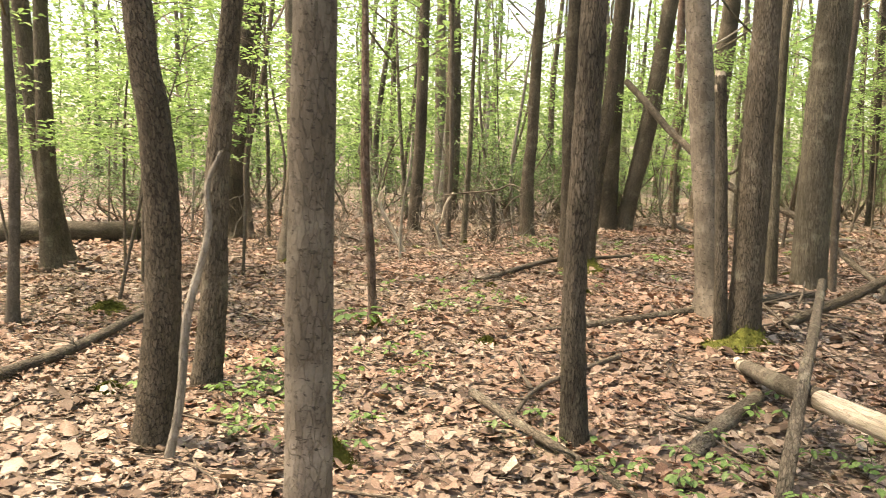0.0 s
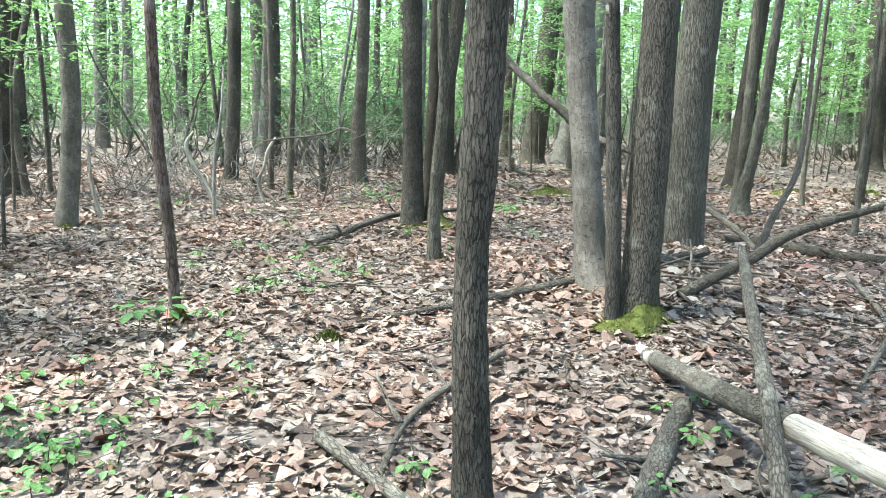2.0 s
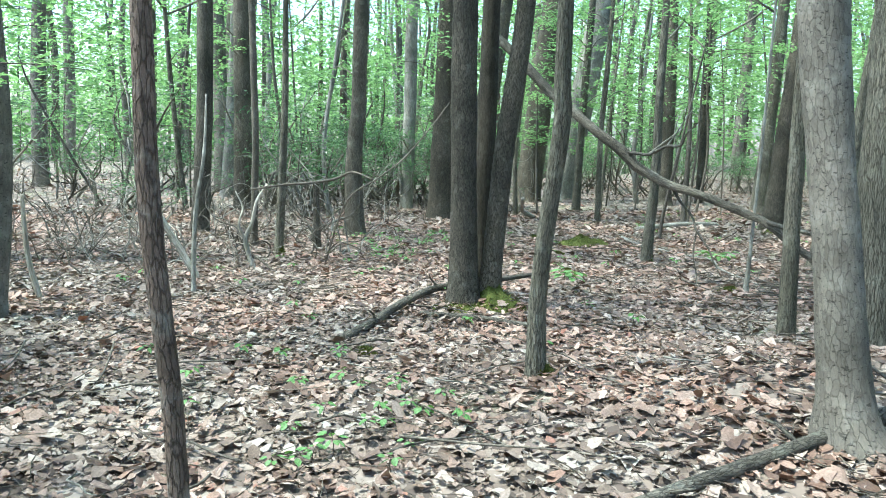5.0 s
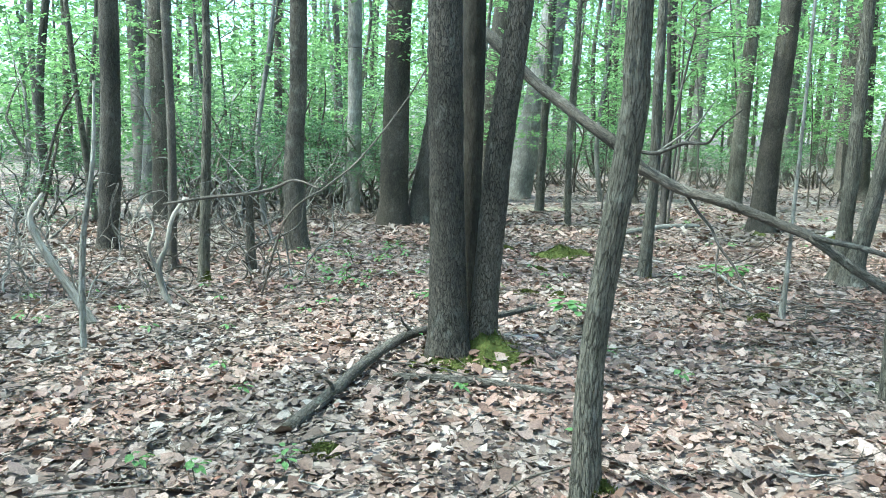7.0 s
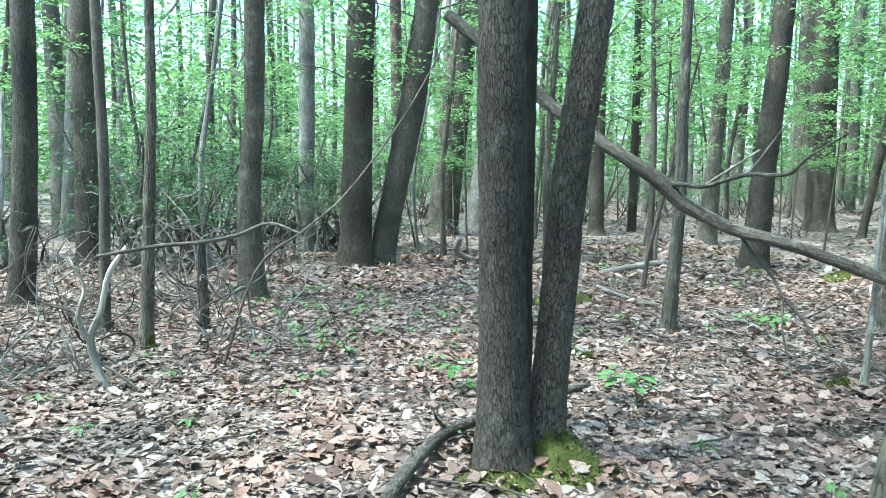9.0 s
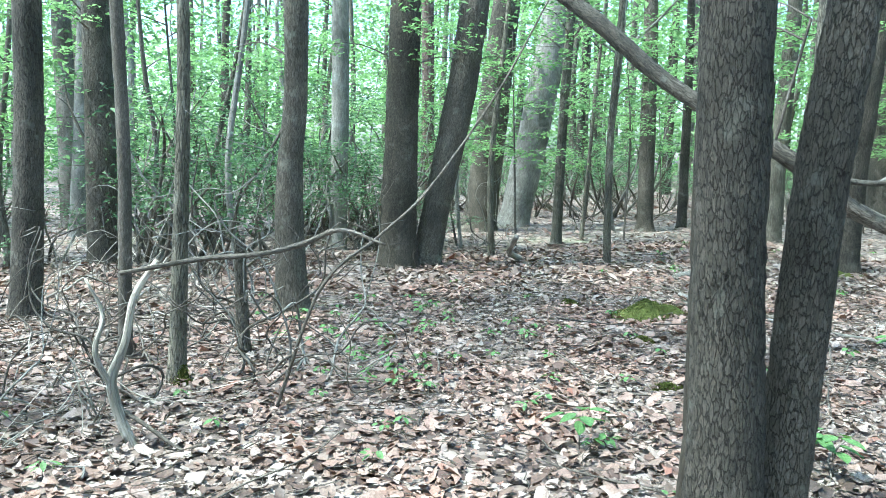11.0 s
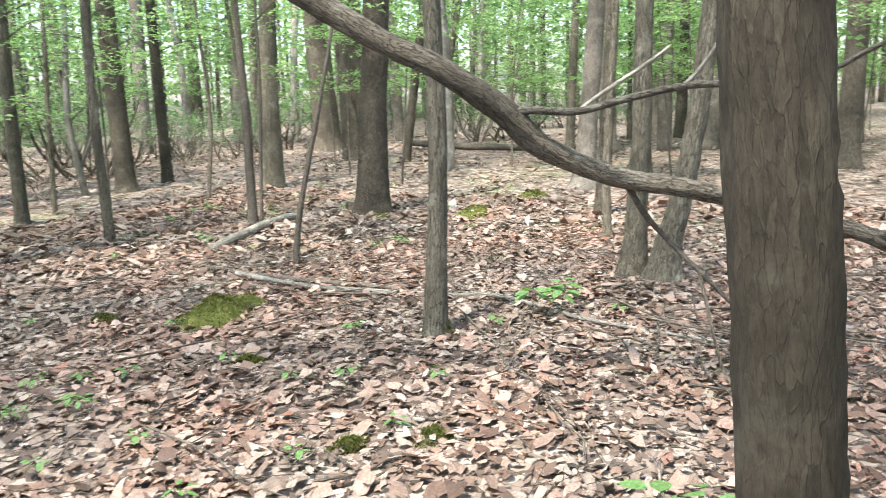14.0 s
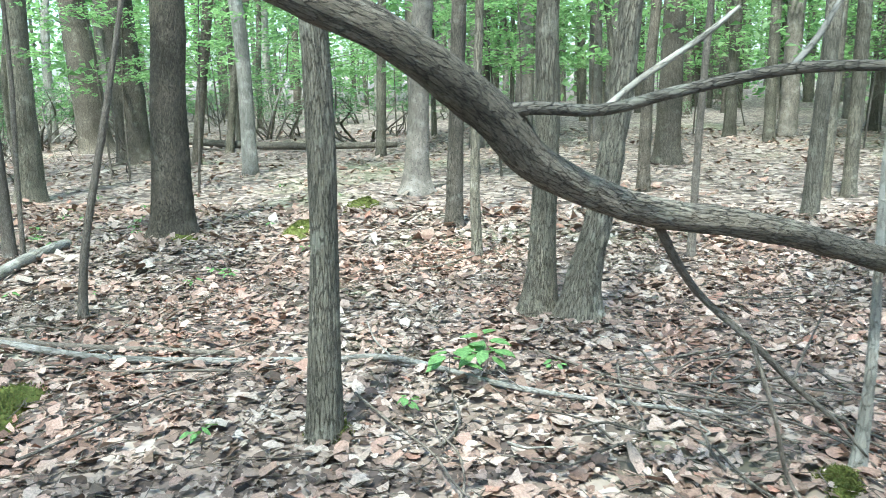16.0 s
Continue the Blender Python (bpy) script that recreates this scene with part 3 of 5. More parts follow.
# the clump with the mossy foot
tree([(1.64, 10.53, 0.2, 0.125), (1.62, 10.55, 1.05, 0.112), (1.60, 10.56, 1.61, 0.109), (1.58, 10.57, 2.42, 0.106)], BARK_SCALY, "dark scaly-barked tree of a clump, mossy at the foot", near=True, moss=0.1, relief=0.008, cells=17, stretch=0.05)
tree([(1.88, 10.56, 0.2, 0.1), (1.90, 10.54, 0.6, 0.086), (1.97, 10.53, 1.6, 0.084), (2.07, 10.49, 2.6, 0.077)], BARK_SCALY, "dark scaly leaning tree of a clump, mossy at the foot", near=True, moss=0.2, relief=0.007, cells=15, stretch=0.05)
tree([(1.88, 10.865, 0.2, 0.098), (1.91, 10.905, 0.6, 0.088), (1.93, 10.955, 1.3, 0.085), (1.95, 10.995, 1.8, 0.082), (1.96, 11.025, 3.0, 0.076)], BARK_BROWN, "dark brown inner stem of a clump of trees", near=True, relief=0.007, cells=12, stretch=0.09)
tree([(1.48, 8.47, 0.10, 0.06), (1.45, 8.44, 0.68, 0.052), (1.47, 8.36, 1.27, 0.047), (1.47, 8.26, 1.73, 0.047), (1.42, 8.18, 2.16, 0.042)], BARK_OLIVE, "slim crooked tree with furrowed olive bark", near=True, height=8, crown=120, relief=0.006, cells=8, stretch=0.2, flare=0.25, moss=0.03)
# the background to the north
tree([(-0.62, 16.45, 0.10, 0.128), (-0.54, 16.42, 1.8, 0.116), (-0.53, 16.42, 3.2, 0.112)], BARK_RIDGED, RIDGED, low=2)
tree([(1.66, 16.1, 0.10, 0.15), (1.62, 16.12, 0.9, 0.135), (1.63, 16.12, 1.5, 0.115), (1.67, 16.1, 2.1, 0.11), (1.68, 16.1, 3.3, 0.105)], BARK_RIDGED, "dark tree split along its foot", low=2)
tree([(0.34, 13.98, 0.10, 0.056), (0.40, 13.95, 1.98, 0.04), (0.40, 13.95, 2.85, 0.034)], BARK_OLIVE, "slim greenish sapling with mossy foot", near=True, height=7, crown=80, moss=0.03, relief=0.003)
tree([(0.07, 14.63, 0.10, 0.046), (0.09, 14.62, 1.52, 0.043), (0.05, 14.64, 2.90, 0.042)], TWIG, SLIM, height=7, crown=80)
tree([(-0.1, 23.2, 0.10, 0.138), (0.05, 23.2, 2.92, 0.114), (0.1, 23.2, 4.44, 0.103)], BARK_PALE, "pale grey tree in the thicket", low=2)
tree([(0.14, 19.56, 0.10, 0.178), (0.14, 19.56, 1.83, 0.176), (0.11, 19.58, 3.73, 0.161)], BARK_RIDGED, RIDGED, low=2)
tree([(3.52, 20.6, 0.10, 0.13), (3.54, 20.6, 1.96, 0.132), (3.53, 20.6, 4.26, 0.128)], BARK_PALE, "pale smooth grey trunk in the thicket", low=2)
tree([(3.68, 18.5, 0.10, 0.24), (3.70, 18.5, 1.93, 0.212), (3.73, 18.48, 3.94, 0.192)], BARK_SCALY, "stout reddish-brown tree with scaly bark", near=True, relief=0.01, cells=16, stretch=0.09, low=2)
tree([(4.08, 18.52, 0.10, 0.18), (4.18, 18.5, 0.68, 0.175), (4.46, 18.36, 2.37, 0.188), (4.66, 18.27, 4.00, 0.17)], BARK_RIDGED, "leaning dark tree with deep furrows", near=True, relief=0.012, cells=13, stretch=0.25, low=2)
tree([(7.10, 22.8, 0.12, 0.317), (7.28, 22.72, 2.11, 0.30), (7.51, 22.6, 5.05, 0.248)], BARK_RIDGED, "stout leaning old tree with furrowed bark", low=3, relief=0.012)
tree([(8.29, 23.53, 0.13, 0.311), (8.74, 23.32, 2.73, 0.319), (9.07, 23.17, 5.13, 0.290)], BARK_PALE, "stout leaning tree with pale grey bark", low=3, relief=0.01)
tree([(7.24, 20.2, 0.12, 0.085), (7.27, 20.2, 1.9, 0.079), (7.32, 20.17, 3.8, 0.075)], BARK_OLIVE, SLIM, low=3)
tree([(7.11, 25.37, 0.11, 0.150), (7.10, 25.38, 2.81, 0.134), (7.03, 25.41, 5.42, 0.132)], BARK_RED, RIDGED, low=2)
tree([(-4.81, 19.4, 0.1, 0.14), (-4.84, 19.4, 2.5, 0.14), (-4.8, 19.4, 5.1, 0.135)], BARK_RIDGED, RIDGED, low=2)
tree([(6.66, 17.98, 0.11, 0.052), (6.63, 18.00, 1.69, 0.05), (6.67, 17.97, 3.06, 0.048)], BARK_OLIVE, SLIM, height=7, crown=80, low=2)
tree([(10.4, 21.8, 0.16, 0.162), (10.35, 21.82, 2.24, 0.155), (10.32, 21.83, 3.79, 0.145)], BARK_RIDGED, RIDGED, low=3)
tree([(11.48, 21.95, 0.17, 0.102), (11.45, 21.96, 2.85, 0.088), (11.40, 21.98, 5.31, 0.075)], BARK_RIDGED, RIDGED, low=3)
tree([(7.96, 17.1, 0.13, 0.055), (7.96, 17.1, 1.71, 0.042), (7.88, 17.1, 3.05, 0.034)], TWIG, SLIM, height=6, crown=60, low=2)
tree([(11.4, 19.5, 0.17, 0.19), (11.46, 19.5, 1.74, 0.15), (11.53, 19.45, 3.9, 0.13)], BARK_OLIVE, "greenish grey tree with a flared foot", low=3)
tree([(16.2, 20.85, 0.24, 0.325), (16.1, 20.9, 3.02, 0.300), (16.05, 20.92, 5.62, 0.263)], BARK_RIDGED, "stout dark tree in the thicket", low=3)
# to the east, where the path turns
tree([(4.93, 13.17, 0.10, 0.074), (4.96, 13.13, 0.95, 0.059), (4.96, 13.12, 1.5, 0.054), (4.95, 13.13, 2.3, 0.05), (4.97, 13.15, 3.16, 0.044)], BARK_OLIVE, "slim crooked tree with finely furrowed bark", near=True, height=8, crown=120, relief=0.006, cells=9, stretch=0.25, flare=0.3, moss=0.05)
tree([(9.25, 16.25, 0.14, 0.21), (9.28, 16.2, 1.37, 0.17), (9.3, 16.12, 2.43, 0.158), (9.4, 16.1, 4.1, 0.15)], BARK_SCALY, "sturdy scaly-barked tree with moss at the foot", near=True, relief=0.009, cells=16, stretch=0.06, moss=0.12, low=2)
tree([(6.90, 12.40, 0.11, 0.125), (6.90, 12.37, 0.4, 0.09), (6.90, 12.36, 0.69, 0.078), (6.91, 12.33, 1.39, 0.073), (6.91, 12.33, 2.06, 0.066)], BARK_OLIVE, "grey-green stem of a double tree, mossy foot", near=True, relief=0.006, cells=9, stretch=0.2, flare=0.4, moss=0.09, crown=160)
tree([(6.80, 12.13, 0.11, 0.14), (6.81, 12.09, 0.4, 0.098), (6.82, 12.02, 0.70, 0.08), (6.84, 11.93, 1.22, 0.074), (6.86, 11.84, 2.03, 0.069)], BARK_OLIVE, "leaning rough stem of a double tree", near=True, relief=0.012, cells=8, stretch=0.2, flare=0.4, crown=160)
tree([(6.42, 15.36, 0.11, 0.034), (6.44, 15.29, 0.56, 0.026), (6.48, 15.06, 1.46, 0.021), (6.5, 14.96, 1.86, 0.016)], TWIG, "thin crooked sapling stem", height=3.0, crown=0, flare=0.2, low=1)
tree([(12.2, 14.4, 0.18, 0.175), (12.22, 14.33, 1.22, 0.135), (12.23, 14.23, 2.64, 0.123)], BARK_GREY, "smooth grey tree with spreading roots", flare=0.7, moss=0.08, low=3)
tree([(9.9, 13.48, 0.16, 0.09), (9.92, 13.43, 1.28, 0.075), (9.93, 13.38, 2.42, 0.073)], BARK_RIDGED, RIDGED, flare=0.4, low=3)
tree([(8.48, 13.02, 0.13, 0.048), (8.47, 13.03, 0.88, 0.038), (8.49, 12.97, 2.23, 0.034)], BARK_OLIVE, SLIM, height=7, crown=80)
tree([(7.98, 17.0, 0.12, 0.02), (7.99, 16.95, 0.95, 0.02), (8.01, 16.9, 1.90, 0.018)], TWIG, "thin sapling stem in the litter", height=3.5, crown=0, low=2)
tree([(15.65, 19.33, 0.23, 0.083), (15.70, 19.10, 1.68, 0.092), (15.74, 18.87, 3.14, 0.090)], BARK_RIDGED, RIDGED, low=3)
tree([(18.19, 19.87, 0.27, 0.085), (18.23, 19.65, 1.67, 0.084), (18.30, 19.30, 3.39, 0.076)], BARK_OLIVE, SLIM, low=3)
tree([(18.5, 23.2, 0.24, 0.36), (18.46, 23.3, 1.73, 0.33), (18.45, 23.4, 3.4, 0.30)], BARK_RIDGED, "stout dark old tree beyond the clearing", low=4)
tree([(10.6, 9.9, 0.16, 0.082), (10.62, 9.84, 1.19, 0.078), (10.63, 9.78, 2.31, 0.078)], BARK_OLIVE, "slender leaning grey tree", low=2)
tree([(11.86, 9.45, 0.18, 0.059), (11.86, 9.41, 1.47, 0.064), (11.87, 9.39, 2.39, 0.063)], BARK_OLIVE, "slender leaning grey tree", low=2)
tree([(11.95, 9.16, 0.18, 0.073), (11.95, 9.14, 1.14, 0.078), (11.95, 9.13, 2.39, 0.076)], BARK_OLIVE, "slender leaning grey tree", low=2)
tree([(8.60, 11.27, 0.13, 0.031), (8.61, 11.24, 1.08, 0.028), (8.62, 11.18, 2.2, 0.026)], TWIG, SLIM, height=5, crown=40, low=1)
tree([(12.5, 11.47, 0.19, 0.080), (12.52, 11.43, 1.51, 0.071), (12.54, 11.35, 2.53, 0.063)], BARK_RIDGED, RIDGED, low=3)
tree([(15.6, 10.96, 0.23, 0.217), (15.62, 10.91, 1.48, 0.185), (15.62, 10.88, 2.81, 0.172)], BARK_RIDGED, "sturdy dark tree with furrowed bark", low=3, flare=0.5)
tree([(20.72, 9.23, 0.32, 0.137), (20.72, 9.21, 2.01, 0.122), (20.73, 9.18, 3.19, 0.121)], BARK_OLIVE, RIDGED, low=3)
tree([(19.26, 8.68, 0.29, 0.114), (19.26, 8.68, 1.96, 0.101), (19.26, 8.66, 3.03, 0.099)], BARK_OLIVE, RIDGED, low=3)
tree([(4.88, 11.05, 0.10, 0.03), (4.88, 11.02, 0.52, 0.019), (4.9, 11.02, 1.22, 0.015), (4.9, 11.0, 1.87, 0.013)], BARK_PALE, "thin pale sapling with a flared foot", near=True, height=4, crown=0, relief=0.001, low=1)
tree([(8.27, 9.46, 0.13, 0.11), (8.27, 9.45, 0.82, 0.07), (8.27, 9.48, 1.67, 0.064)], BARK_OLIVE, "grey tree with a swollen foot", flare=0.5, low=1)
tree([(7.18, 10.17, 0.11, 0.042), (7.18, 10.18, 1.14, 0.037), (7.18, 10.17, 2.02, 0.035)], BARK_OLIVE, SLIM, height=7, crown=80)

rng = np.random.default_rng(55)
for k in range(18):  # slender stems among the thicket
    x0, x1, y0, y1 = ((-8, -3, 11, 20), (-3, 3.2, 17.2, 24), (5, 14, 18.5, 23))[k % 3]
    x, y, r = rng.uniform(x0, x1), rng.uniform(y0, y1), rng.uniform(0.025, 0.06)
    tree([(x, y, 0.1, r), (x + rng.normal(0, 0.08), y, 1.4, r * 0.9), (x + rng.normal(0, 0.15), y, 3.0, r * 0.75)], (BARK_OLIVE, TWIG, BARK_PALE)[k % 5 % 3], "slender stem in the laurel thicket", height=rng.uniform(5, 8), crown=40, low=1, flare=0.2)

# ---- the woods beyond ----
def far_tree(seed, r, material, height, sprays):
    rng = np.random.default_rng(seed)
    t = thing("tree", (0, 0, 0), "tall forest tree with spring foliage, far among others", "tree", "trees of the woods beyond")
    x = rng.normal(0, 0.12, 6)
    pts = [(x[k] * k * 0.5, x[5 - k] * k * 0.5, -0.2 + height * k / 5, r * (1 - 0.13 * k)) for k in range(6)]
    line = spline(pts, 0.35)
    part("trunk", stem_mesh("trunk", line, 12, material, 0, 9, 0.12, 0.3, 5, seed, 0.05), t)
    c = np.vstack([spray_points(rng, sprays, 14, (0, 0, height * 0.42), (2.6, 2.6, height * 0.36), 0.7, 0.12), spray_points(rng, sprays // 5, 14, (0, 0, height * 0.9), (3.4, 3.4, 3.0), 0.9, 0.2)])
    c = c[c[:, 2] > 1.6]
    part("crown", leaf_cloud("crown", c, 0.2, LEAF_SPRING, rng, 0.6), t, "airy spring-green foliage")["kind"] = "stuff"
    return t


def shrub(seed, height, width, leaves):
    """Evergreen laurel: crooked forking bare stems below, glossy leaves in open clumps at the twig ends."""
    rng = np.random.default_rng(seed)
    t = thing("laurel_shrub", (0, 0, 0), "evergreen laurel shrub with crooked bare stems", "shrub", "laurel thicket")
    tips = []
    for k in range(7):
        a = rng.uniform(0, 6.28)
        e = np.array([math.cos(a), math.sin(a), 0]) * width * rng.uniform(0.3, 1.0) + np.array([0, 0, height * rng.uniform(0.5, 1.0)])
        m1 = e * np.array([0.5, 0.5, 0.3]) + rng.normal(0, 0.17, 3)
        m2 = e * 0.68 + rng.normal(0, 0.2, 3)
        line = spline([(rng.normal(0, 0.12), rng.normal(0, 0.12), -0.1, 0.028), (*m1, 0.022), (*m2, 0.016), (*e, 0.006)], 0.25)
        part("stem", stem_mesh("stem", line, 6, (BARK_OLIVE, BARK_PALE, TWIG)[k % 3], wobble=0.15, seed=seed + k), t)
        for j in range(3):
            o = m2 if j else m1
            q = o + rng.normal(0, 0.3, 3) + np.array([0, 0, 0.22])
            if j == 1:
                part("twig", stem_mesh("twig", spline([(*o, 0.009), (*((o + q) / 2 + rng.normal(0, 0.06, 3)), 0.007), (*q, 0.003)], 0.12), 5, (TWIG, BARK_PALE)[k % 2], seed=seed + j), t)
            if j:
                tips.append(q)
        tips.append(e)
    tips = np.array(tips)
    c = tips[rng.integers(0, len(tips), leaves)] + rng.normal(0, 1, (leaves, 3)) * np.array([0.17, 0.17, 0.11])
    c = c[(c[:, 2] > 0.55)]
    part("foliage", leaf_cloud("foliage", c, 0.1, LEAF_LAUREL, rng, 0.55, 0.42), t, "glossy evergreen leaves")["kind"] = "stuff"
    return t


def understory(seed, height):
    """A thin sapling with level sprays of bright leaves."""
    rng = np.random.default_rng(seed)
    t = thing("sapling", (0, 0, 0), "thin sapling with level sprays of bright green leaves", "sapling", "understory saplings")
    top = np.array([rng.normal(0, 0.3), rng.normal(0, 0.3), height])
    line = spline([(0, 0, -0.1, 0.02), (*(top * 0.5 + rng.normal(0, 0.06, 3)), 0.014), (*top, 0.005)], 0.12)
    part("stem", stem_mesh("stem", line, 8, TWIG, seed=seed), t)
    pts = []
    for k in range(9):
        h = rng.uniform(0.4, 1.0)
        o, a = top * h, rng.uniform(0, 6.28)
        e = o + np.array([math.cos(a), math.sin(a), 0.1]) * rng.uniform(0.5, 1.2)
        part("twig", stem_mesh("twig", spline([(*o, 0.007), (*((o + e) / 2 + np.array([0, 0, 0.06])), 0.005), (*e, 0.002)], 0.15), 5, TWIG), t)
        pts.append(spray_points(rng, 4, 22, (o + 2 * e) / 3, (0.55, 0.55, 0.12), 0.36, 0.025))
    part("leaf_spray", leaf_cloud("leaf_spray", np.vstack(pts), 0.08, LEAF_SPRING, rng, 0.75), t, "bright green leaves")["kind"] = "stuff"
    return t


rng = np.random.default_rng(77)
PLACED = [(o.location.x, o.location.y) for o in scene.objects if o.name.startswith("tree")]


def clear_of(x, y, gap):
    return all((x - a) ** 2 + (y - b) ** 2 > gap * gap for a, b in PLACED)


# Mostly lighter barks here: their paleness stands in for haze over distance.
kinds = [far_tree(200 + k, r, m, h, n) for k, (r, m, h, n) in enumerate([(0.16, BARK_RIDGED, 13, 74), (0.1, BARK_OLIVE, 11, 64), (0.2, BARK_GREY, 14, 74), (0.07, BARK_OLIVE, 9, 60), (0.13, BARK_PALE, 12, 64), (0.16, BARK_GREY, 13, 70)])]
spots = []
while len(spots) < 140:
    a, dist = -0.75 + 3.1 * rng.random() ** 0.62, 15 + 28 * rng.random() ** 0.8
    x, y = 1 + dist * math.sin(a), 8 + dist * math.cos(a)
    if (x > 12.5 or y > 24 or x < -6) and clear_of(x, y, 1.0):
        spots.append((x, y))
        PLACED.append((x, y))
while len(spots) < 165:  # the close-set trunks to the east
    x, y = rng.uniform(13, 34), rng.uniform(0, 17)
    if clear_of(x, y, 0.9):
        spots.append((x, y))
        PLACED.append((x, y))
while len(spots) < 190:  # behind and beside the walk
    x, y = rng.uniform(-16, 20), rng.uniform(-16, 6)
    if (y < -4 or x < -6 or x > 9) and clear_of(x, y, 2.0):
        spots.append((x, y))
        PLACED.append((x, y))
for k, (x, y) in enumerate(spots):
    m = pose(x, y, gz(x, y) - 0.05, 0, 0, rng.uniform(0, 360))
    if k < 6:
        kinds[k].matrix_basis = m
    else:
        copy_thing(kinds[k % 6], m)

shrubs = [shrub(300 + k, h, w, n) for k, (h, w, n) in enumerate([(2.3, 1.2, 520), (3.0, 1.4, 760), (1.8, 1.3, 360), (3.6, 1.5, 860)])]
spots = []
for x0, x1, y0, y1, count in ((-9, 6.5, 19.5, 27, 36), (-12, -4, 13, 21, 13), (-3, 1.2, 17.5, 20, 7), (1.2, 7, 19.5, 23, 14), (8, 18, 24, 30, 28), (17, 30, 17, 27, 24), (26, 38, 0, 18, 14)):
    while count:
        x, y = rng.uniform(x0, x1), rng.uniform(y0, y1)
        count -= 1
        if clear_of(x, y, 0.45):
            spots.append((x, y))
for k, (x, y) in enumerate(spots):
    m = pose(x, y, gz(x, y) - 0.05, 0, 0, rng.uniform(0, 360)) @ Matrix.Diagonal((rng.uniform(0.6, 1.3), rng.uniform(0.6, 1.3), rng.uniform(0.45, 1.25), 1))
    if k < 4:
        shrubs[k].matrix_basis = m
    else:
        copy_thing(shrubs[k % 4], m)


def brush(seed, height, material, twigs):
    """A dead laurel: crooked forking bare stems."""
    rng = np.random.default_rng(seed)
    t = thing("dead_shrub", (0, 0, 0), "tangle of crooked bare dead laurel stems", "shrub", "dead laurel brush")
    for k in range(twigs):
        p, w = np.array([rng.normal(0, 0.1), rng.normal(0, 0.1), -0.06]), np.array([rng.normal(0, 0.5), rng.normal(0, 0.5), 1.0])
        r, pts = rng.uniform(0.004, 0.011), []
        for j in range(10):
            pts.append((*p, r * (1 - 0.085 * j)))
            w = w * 0.5 + rng.normal(0, 0.5, 3) + np.array([0, 0, 0.1])
            p = p + w / np.linalg.norm(w) * height / 7.5
            p[2] = max(p[2], 0.03)
        part("stem", stem_mesh("stem", spline(pts, 0.05), 6, material, wobble=0.2, seed=seed + k), t)
        o = np.array(pts[6][:3])
        e = o + rng.normal(0, 0.26, 3)
        e[2] = max(e[2], 0.05)
        part("twig", stem_mesh("twig", spline([(*o, r * 0.4), (*((o + e) / 2 + rng.normal(0, 0.05, 3)), r * 0.3), (*e, 0.002)], 0.06), 5, material), t)
    return t


brushes = [brush(350 + k, h, m, n) for k, (h, m, n) in enumerate([(1.5, TWIG, 6), (2.0, BARK_PALE, 7), (1.2, BARK_PALE, 6), (1.8, TWIG, 6), (1.1, DEADWOOD, 5)])]
spots = [(0.2, 13.5), (1.1, 14.2), (-1.4, 13.6), (-2.2, 13.3), (-0.35, 13.3), (0.6, 13.7), (-0.9, 13.4), (-1.6, 12.6), (-2.6, 12.2), (-1.1, 14.4), (0.9, 15.2), (-2.0, 14.6), (-3.0, 15.4), (-0.2, 15.6), (0.5, 16.6), (2.3, 17.6), (-1.6, 16.4), (-3.4, 11.9), (-4.2, 13.2), (2.9, 19.2), (5.2, 18.9), (6.0, 20.6), (-1.3, 17.8), (5.8, 22.0), (8.6, 21.8), (9.6, 22.6), (12.2, 22.4), (-2.4, 18.4), (13.4, 21.4), (0.4, 18.0), (14.8, 20.4), (4.6, 20.0), (1.6, 18.6), (-0.6, 13.9), (-1.9, 13.8), (-3.1, 13.0), (-3.6, 14.3), (-4.6, 14.6), (-2.5, 15.6), (-1.0, 15.2), (0.1, 14.4), (1.3, 16.8), (-5.2, 12.6), (-4.4, 16.2), (-0.4, 17.0), (2.6, 20.0), (-6.2, 13.4)]
for k, (x, y) in enumerate(spots):
    m = pose(x, y, gz(x, y), 0, 0, rng.uniform(0, 360)) @ Matrix.Scale(rng.uniform(0.75, 1.2), 4)
    if k < 5:
        brushes[k].matrix_basis = m
    else:
        copy_thing(brushes[k % 5], m)


